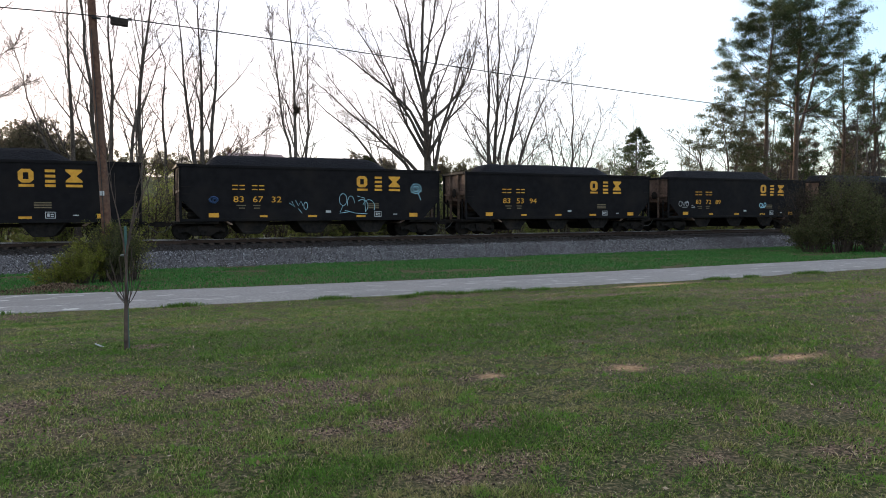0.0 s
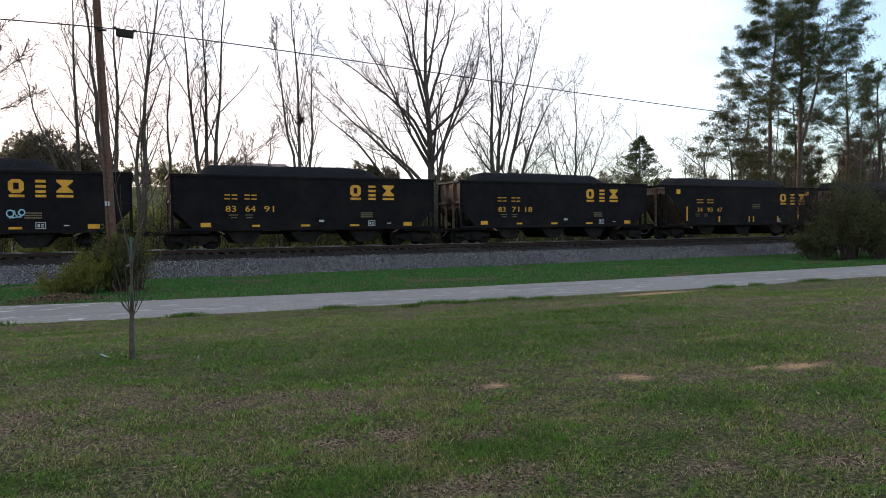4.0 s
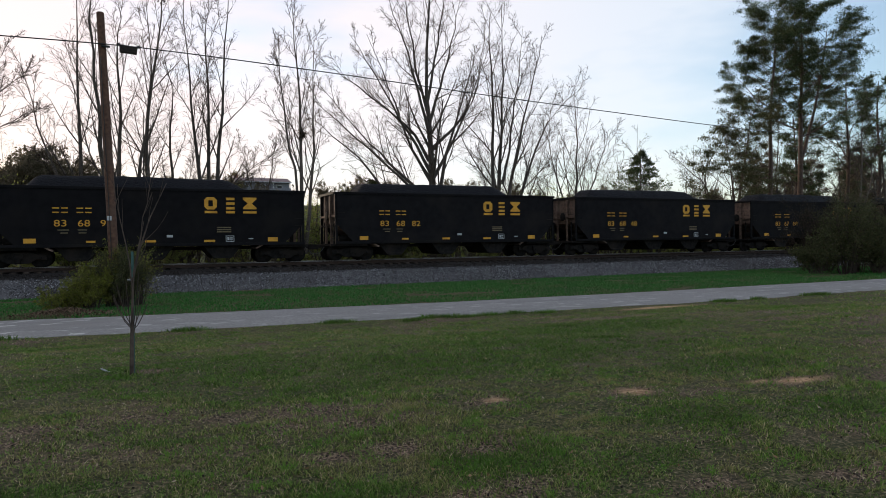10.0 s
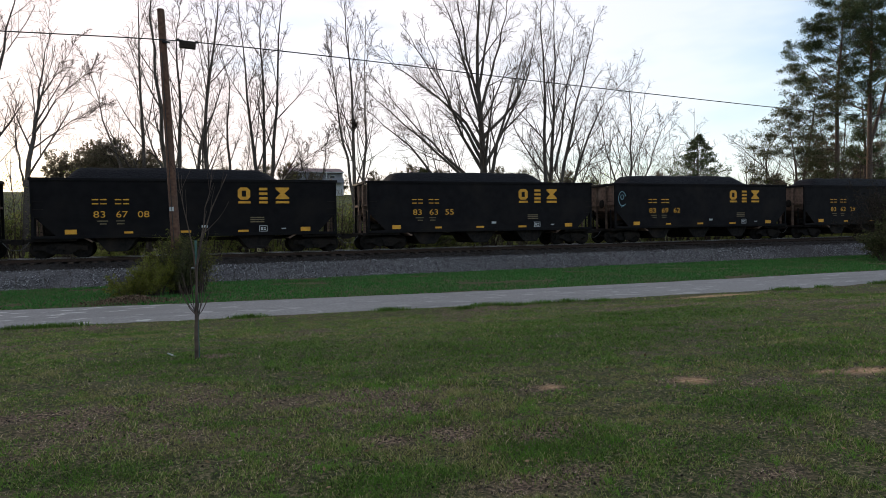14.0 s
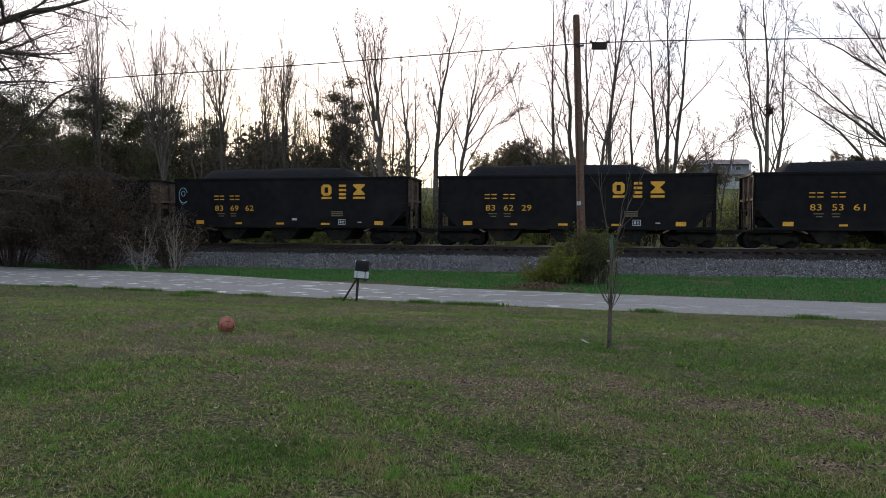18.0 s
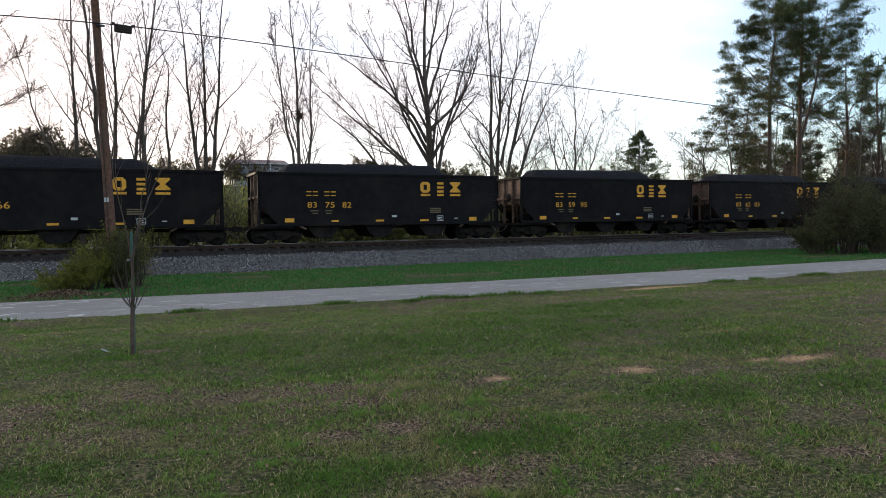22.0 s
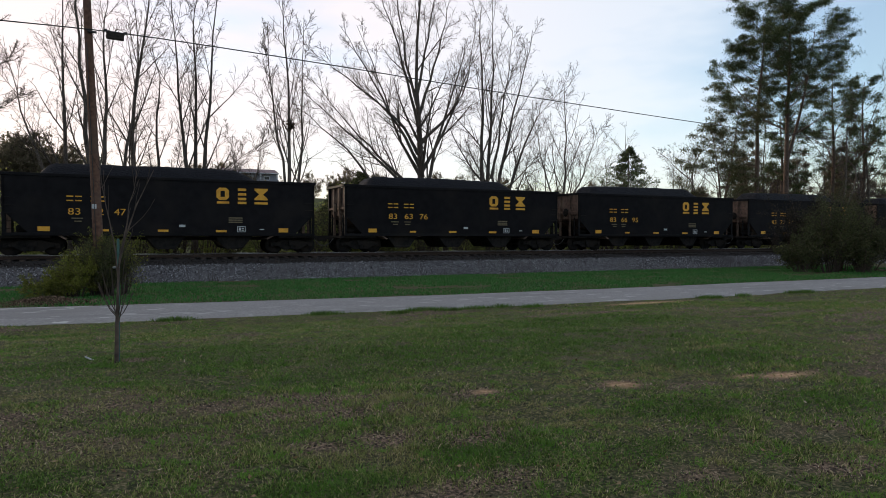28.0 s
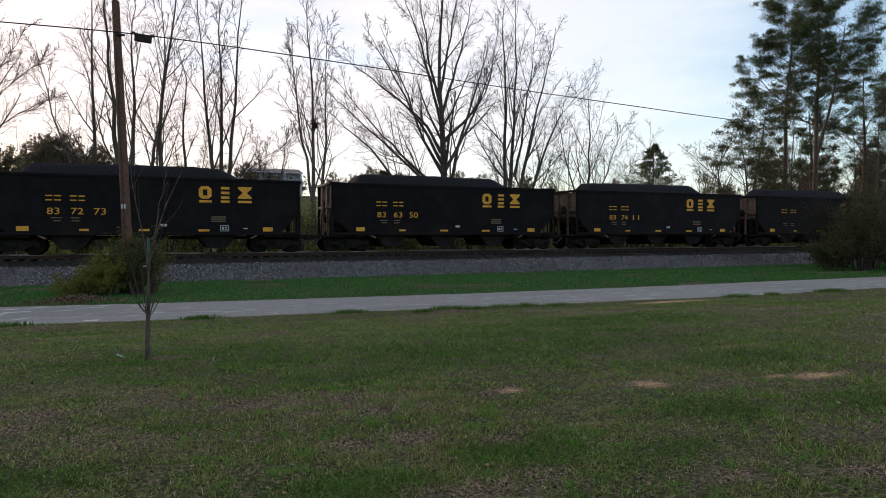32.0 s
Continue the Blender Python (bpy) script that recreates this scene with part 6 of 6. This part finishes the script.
# ---- pole, wire, mailbox, sapling, ball, house ----
def utility_pole():
    p = empty("utility_pole", at(-0.34, 25.4), "brown weathered wooden utility pole leaning slightly, foot in a bush", "utility pole")
    z = np.linspace(0, 9.9, 14)
    P = np.stack([-0.034 * z, np.zeros(14), z], -1)[None]
    sheet("shaft", *tubes(P, np.linspace(0.165, 0.12, 14)[None], 16), M_POLE, p, True)
    part("pole_top", lathe([(0.118, 9.85), (0.118, 9.91), (0.1, 9.93)], 16, at=(-0.337, 0, 0)), M_POLE, p)
    part("cable_bracket", box(-0.32, -0.05, -0.2, -0.1, 8.74, 8.8, 0.01), M_CABLE, p)
    part("bolt", lathe([(0.025, -0.24), (0.025, -0.1)], 8, "Y", (-0.3, 0, 8.77)), M_CABLE, p)
    part("tag", box(-0.24, -0.1, -0.165, -0.155, 2.95, 3.1, 0), M_WHITE, p, "small white tag nailed to the pole")
    V, F = rod([(-0.06 - 0.034 * k, -0.165, k) for k in np.linspace(0.2, 8.4, 10)], 0.012, 5)
    sheet("ground_wire", V, F, M_CABLE, p)
    return p


utility_pole()
WX = [-75, -46, -25.4, -21, -10.5, -3, -0.42, 0.5, 6.3, 14.7, 28, 45, 75]
WZ = [8.35, 7.8, 7.65, 7.77, 7.95, 8.15, 8.22, 8.21, 8.1, 7.85, 7.55, 7.4, 7.6]
WD = [25.4, 25.4, 25.4, 25.4, 25.4, 25.3, 25.24, 25.25, 25.6, 26.1, 26.8, 27.6, 29]
ws = np.linspace(-75, 75, 160)
wz = np.interp(ws, WX, WZ)
for _ in range(10):
    wz[1:-1] = (wz[:-2] + wz[1:-1] * 2 + wz[2:]) / 4
V, F = rod(np.stack([ws, np.interp(ws, WX, WD), wz], -1), 0.02, 6)
cable = tagged(sheet("overhead_cable", V, F, M_CABLE, smooth=True), "thick black overhead cable slung from the pole", "cable")
box_ = empty("cable_enclosure", pose(0.16, 25.22, 8.08, 0, 3, 0), "dark cable enclosure hanging under the overhead cable", "cable box")
part("case", box(-0.27, 0.27, -0.1, 0.1, -0.14, 0.1, 0.03), M_POSTWOOD, box_)
part("lid", box(-0.29, 0.29, -0.115, 0.115, 0.06, 0.1, 0.01), M_CABLE, box_)
for x in (-0.3, 0.3):
    part("clamp", box(x - 0.05, x + 0.05, -0.03, 0.03, 0.08, 0.16, 0.008), M_CABLE, box_)


def mailbox():
    m = empty("mailbox", at(-6.35, 17.3, 8) @ pose(0, 0, 0, 0, 4, 0), "black mailbox over a white newspaper box on a braced dark post", "mailbox")
    part("post", box(-0.03, 0.03, -0.03, 0.03, -0.1, 0.72, 0.005), M_POSTWOOD, m)
    V, F = rod([(-0.38, 0, 0.0), (0.04, 0.0, 0.8)], 0.03, 6)
    sheet("brace", V, F, M_POSTWOOD, m)
    part("shelf", box(-0.1, 0.28, -0.12, 0.12, 0.66, 0.69, 0.005), M_POSTWOOD, m)
    part("newspaper_box", box(-0.09, 0.28, -0.11, 0.11, 0.69, 0.875, 0.025), M_MAILWHITE, m, "white plastic newspaper box")
    pr = [(-0.12, 0.885), (0.12, 0.885), (0.12, 1.03)] + [(0.12 * math.cos(radians(a)), 1.03 + 0.14 * math.sin(radians(a))) for a in range(15, 180, 15)] + [(-0.12, 1.03)]
    bm = prism(pr, -0.17, 0.17, 0.005)
    bmesh.ops.transform(bm, matrix=pose(0.1, 0, 0, 0, 0, 90), verts=bm.verts[:])
    b = part("box_body", bm, M_MAILBLACK, m)
    bm = prism([(x * 1.05, z) for x, z in pr], -0.02, 0.0, 0.004)
    bmesh.ops.transform(bm, matrix=pose(-0.07, 0, 0, 0, 0, 90), verts=bm.verts[:])
    part("box_door", bm, M_MAILBLACK, b)
    # the shine on top of the lid, laid on as a thin pale plate
    part("lid_patch", box(0.08, 0.18, -0.05, 0.05, 1.165, 1.174, 0.003), M_MAILWHITE, b, "pale painted highlight on the lid")
    part("latch", box(-0.11, -0.08, -0.02, 0.02, 1.1, 1.17, 0.004), M_MAILWHITE, b)
    part("cord", box(-0.02, -0.005, -0.125, -0.112, 0.68, 0.88, 0.002), M_POSTWOOD, m)
    part("strap", box(0.2, 0.215, -0.13, 0.13, 0.6, 0.89, 0.003), M_POSTWOOD, m)


mailbox()


def sapling():
    t = empty("sapling", at(0.03, 8.46), "thin bare sapling tied to a stake on the lawn", "tree")
    rng = np.random.default_rng(55)
    tr = np.array([[(0, 0, 0), (0.005, 0, 0.4), (0.015, 0, 0.75), (0.03, 0.01, 1.15), (0.09, 0.01, 1.45), (0.22, 0.02, 1.85), (0.4, 0.02, 2.25)],
                   [(0.015, 0, 0.78), (0.02, -0.01, 1.0), (0.0, 0.0, 1.3), (-0.05, 0, 1.6), (-0.1, 0, 1.85), (-0.14, 0.02, 2.1), (-0.15, 0, 2.3)],
                   [(0.03, 0, 1.2), (0.08, 0, 1.45), (0.12, 0.02, 1.65), (0.14, 0.02, 1.85), (0.19, 0, 2.0), (0.21, 0, 2.15), (0.24, 0, 2.35)]])
    R = np.array([[0.029, 0.026, 0.018, 0.012, 0.011, 0.008, 0.004], np.linspace(0.011, 0.0035, 7), np.linspace(0.009, 0.003, 7)])
    L = np.array([2.2, 1.5, 1.1])
    s1 = offshoots(rng, tr[:, 2:], R[:, 2:], L, 5, 0.25, 0.95, (15, 35), 0.25, 5, 0.5, 0.06, 0.55, 0.3, 0.003)
    n = 9
    a = rng.uniform(0, 6.28, n)
    k = np.linspace(0, 1, 5)[None, :, None]
    base = np.array([0.01, 0, 0.5]) + np.zeros((n, 1, 3))
    base[:, 0, 2] += rng.uniform(-0.06, 0.1, n)
    tip = base + np.stack([np.cos(a) * 0.2, np.sin(a) * 0.12, rng.uniform(0.25, 0.75, n)], -1)[:, None]
    W = base + (tip - base) * np.concatenate([k ** 0.7, k ** 0.7, k], -1)
    sheet("trunk", *tubes(tr, R * 0.85, 8), M_TWIG, t, True)
    for a_, r_ in [(s1[0][i:i + 1], s1[1][i:i + 1]) for i in range(len(s1[0]))] + [(W[i:i + 1], np.full((1, W.shape[1]), 0.0045)) for i in range(n)]:
        sheet("twig", *tubes(a_, r_, 4), M_TWIG, t)
    st = empty("tree_stake", at(0.055, 8.53), "thin green painted metal stake beside the sapling", "stake")
    part("shaft", box(-0.012, 0.012, -0.012, 0.012, -0.1, 1.28, 0.003), M_TEAL, st)
    part("painted_top", box(-0.014, 0.014, -0.014, 0.014, 1.28, 1.46, 0.003), M_TEAL, st, "green painted top")
    for z in (0.62, 1.12):
        part("tie", lathe([(0.034, z), (0.04, z + 0.012), (0.034, z + 0.024)], 10, at=(-0.02, -0.02, 0)), M_STAKE, st)
    V, F = rod([(0, 0, 0.075), (0.1, -0.16, 0.05), (0.17, -0.32, 0.04)], 0.009, 6)
    k = tagged(sheet("fallen_stick", V, F, M_WHITE), "pale stick lying on the grass", "stick")
    k.matrix_basis = at(-0.3, 9.0)


sapling()


def basketball():
    r = 0.108
    b = empty("basketball", pose(-4.98, 8.1, gz(-4.98, 8.1) + 0.05 + r - 0.008, 20, 15, 40), "worn orange basketball lying on the lawn", "ball")
    bm = bmesh.new()
    bmesh.ops.create_uvsphere(bm, u_segments=28, v_segments=18, radius=r)
    for f in bm.faces:
        f.smooth = True
    part("cover", bm, M_BALL, b)
    for rot in ((0, 0, 0), (90, 0, 0), (90, 0, 90)):
        t = np.linspace(0, 2 * np.pi, 33)
        P = np.stack([np.cos(t), np.sin(t), 0 * t], -1) * (r + 0.0005)
        q = np.array(pose(0, 0, 0, *rot).to_3x3())
        V, F = rod(P @ q.T, 0.0028, 5)
        sheet("seam", V, F, M_SEAM, b)
    for sg in (1, -1):
        t = np.linspace(0, 2 * np.pi, 33)
        P = np.stack([np.cos(t) * 0.75, np.full(33, sg * 0.66), np.sin(t) * 0.75], -1) * (r + 0.0005)
        V, F = rod(P, 0.0028, 5)
        sheet("seam", V, F, M_SEAM, b)


basketball()


def house():
    z0 = gz(26, 152) + 0.6
    h = empty("house", pose(21.6, 150, z0), "long two-storey pale house with a brown roof on the hill", "house")
    part("lower_wall", box(0, 11.6, 0, 8, -2.5, 2.0), M_HOUSEWALL, h)
    part("upper_wall", box(-0.2, 11.4, 0.4, 7.6, 2.0, 4.1), M_HOUSEDARK, h)
    part("eaves", box(-0.5, 11.7, -0.6, 8.6, 4.1, 4.25), M_HOUSEWALL, h)
    bm = bmesh.new()
    v = [bm.verts.new(p) for p in ((-0.5, -0.6, 4.25), (11.7, -0.6, 4.25), (11.7, 8.6, 4.25), (-0.5, 8.6, 4.25), (-0.5, 4, 5.4), (11.7, 4, 5.4))]
    for f in ((0, 1, 5, 4), (2, 3, 4, 5), (0, 4, 3), (1, 2, 5), (3, 2, 1, 0)):
        bm.faces.new([v[i] for i in f])
    roof = part("roof", bm, M_ROOF, h)
    part("chimney", box(0.0, 0.8, 3.4, 4.4, 4.4, 6.3, 0.02), M_BRICK, roof)
    part("porch_rail", box(-0.2, 11.4, -1.3, -1.2, 2.0, 2.8), M_HOUSEDARK, h)
    part("porch_deck", box(-0.2, 11.4, -1.3, 0.4, 1.85, 2.0), M_HOUSEDARK, h)
    for x in (0, 3.8, 7.6, 11.2):
        part("porch_post", box(x - 0.08, x + 0.08, -1.25, -1.1, -2.5, 4.1), M_HOUSEWALL, h)
    for x, z in ((1.6, 0.4), (4.6, 0.4), (8.4, 0.4), (1.4, 2.4), (5.0, 2.4), (8.6, 2.4)):
        y = 0.0 if z < 2 else 0.4
        w = part("window", box(x, x + 1.2, y - 0.06, y, z, z + 1.2), M_HOUSEWALL, h)
        part("pane", box(x + 0.1, x + 1.1, y - 0.08, y - 0.06, z + 0.1, z + 1.1), M_PANE, w)


house()


# ---- motion ----
def train_x(off, t):
    return off - 12.23 * t - 0.0067 * t * t


def motions():
    """The train runs to the left, gaining a little speed; its wheels turn while it passes."""
    times = [0, 0.1] + list(range(1, 32)) + [31.9, 32]
    for car, off, kind in TRAIN:
        walk(car, [(t, pose(train_x(off, t), CAR_Y, RAIL_Z)) for t in times])
        seen = [k / 30 for k in range(1, 960) if -34 < train_x(off, k / 30) < 62]
        for w in car.children_recursive:
            if w.name.startswith("wheelset"):
                x, y, z = w.location
                turn = {t: pose(x, y, z, 0, math.degrees(train_x(off, t) / 0.457), 0) for t in seen}
                first, last = (turn[seen[0]], turn[seen[-1]]) if seen else (pose(x, y, z), pose(x, y, z))
                walk(w, [(0, first)] + list(turn.items()) + [(32, last)])


motions()
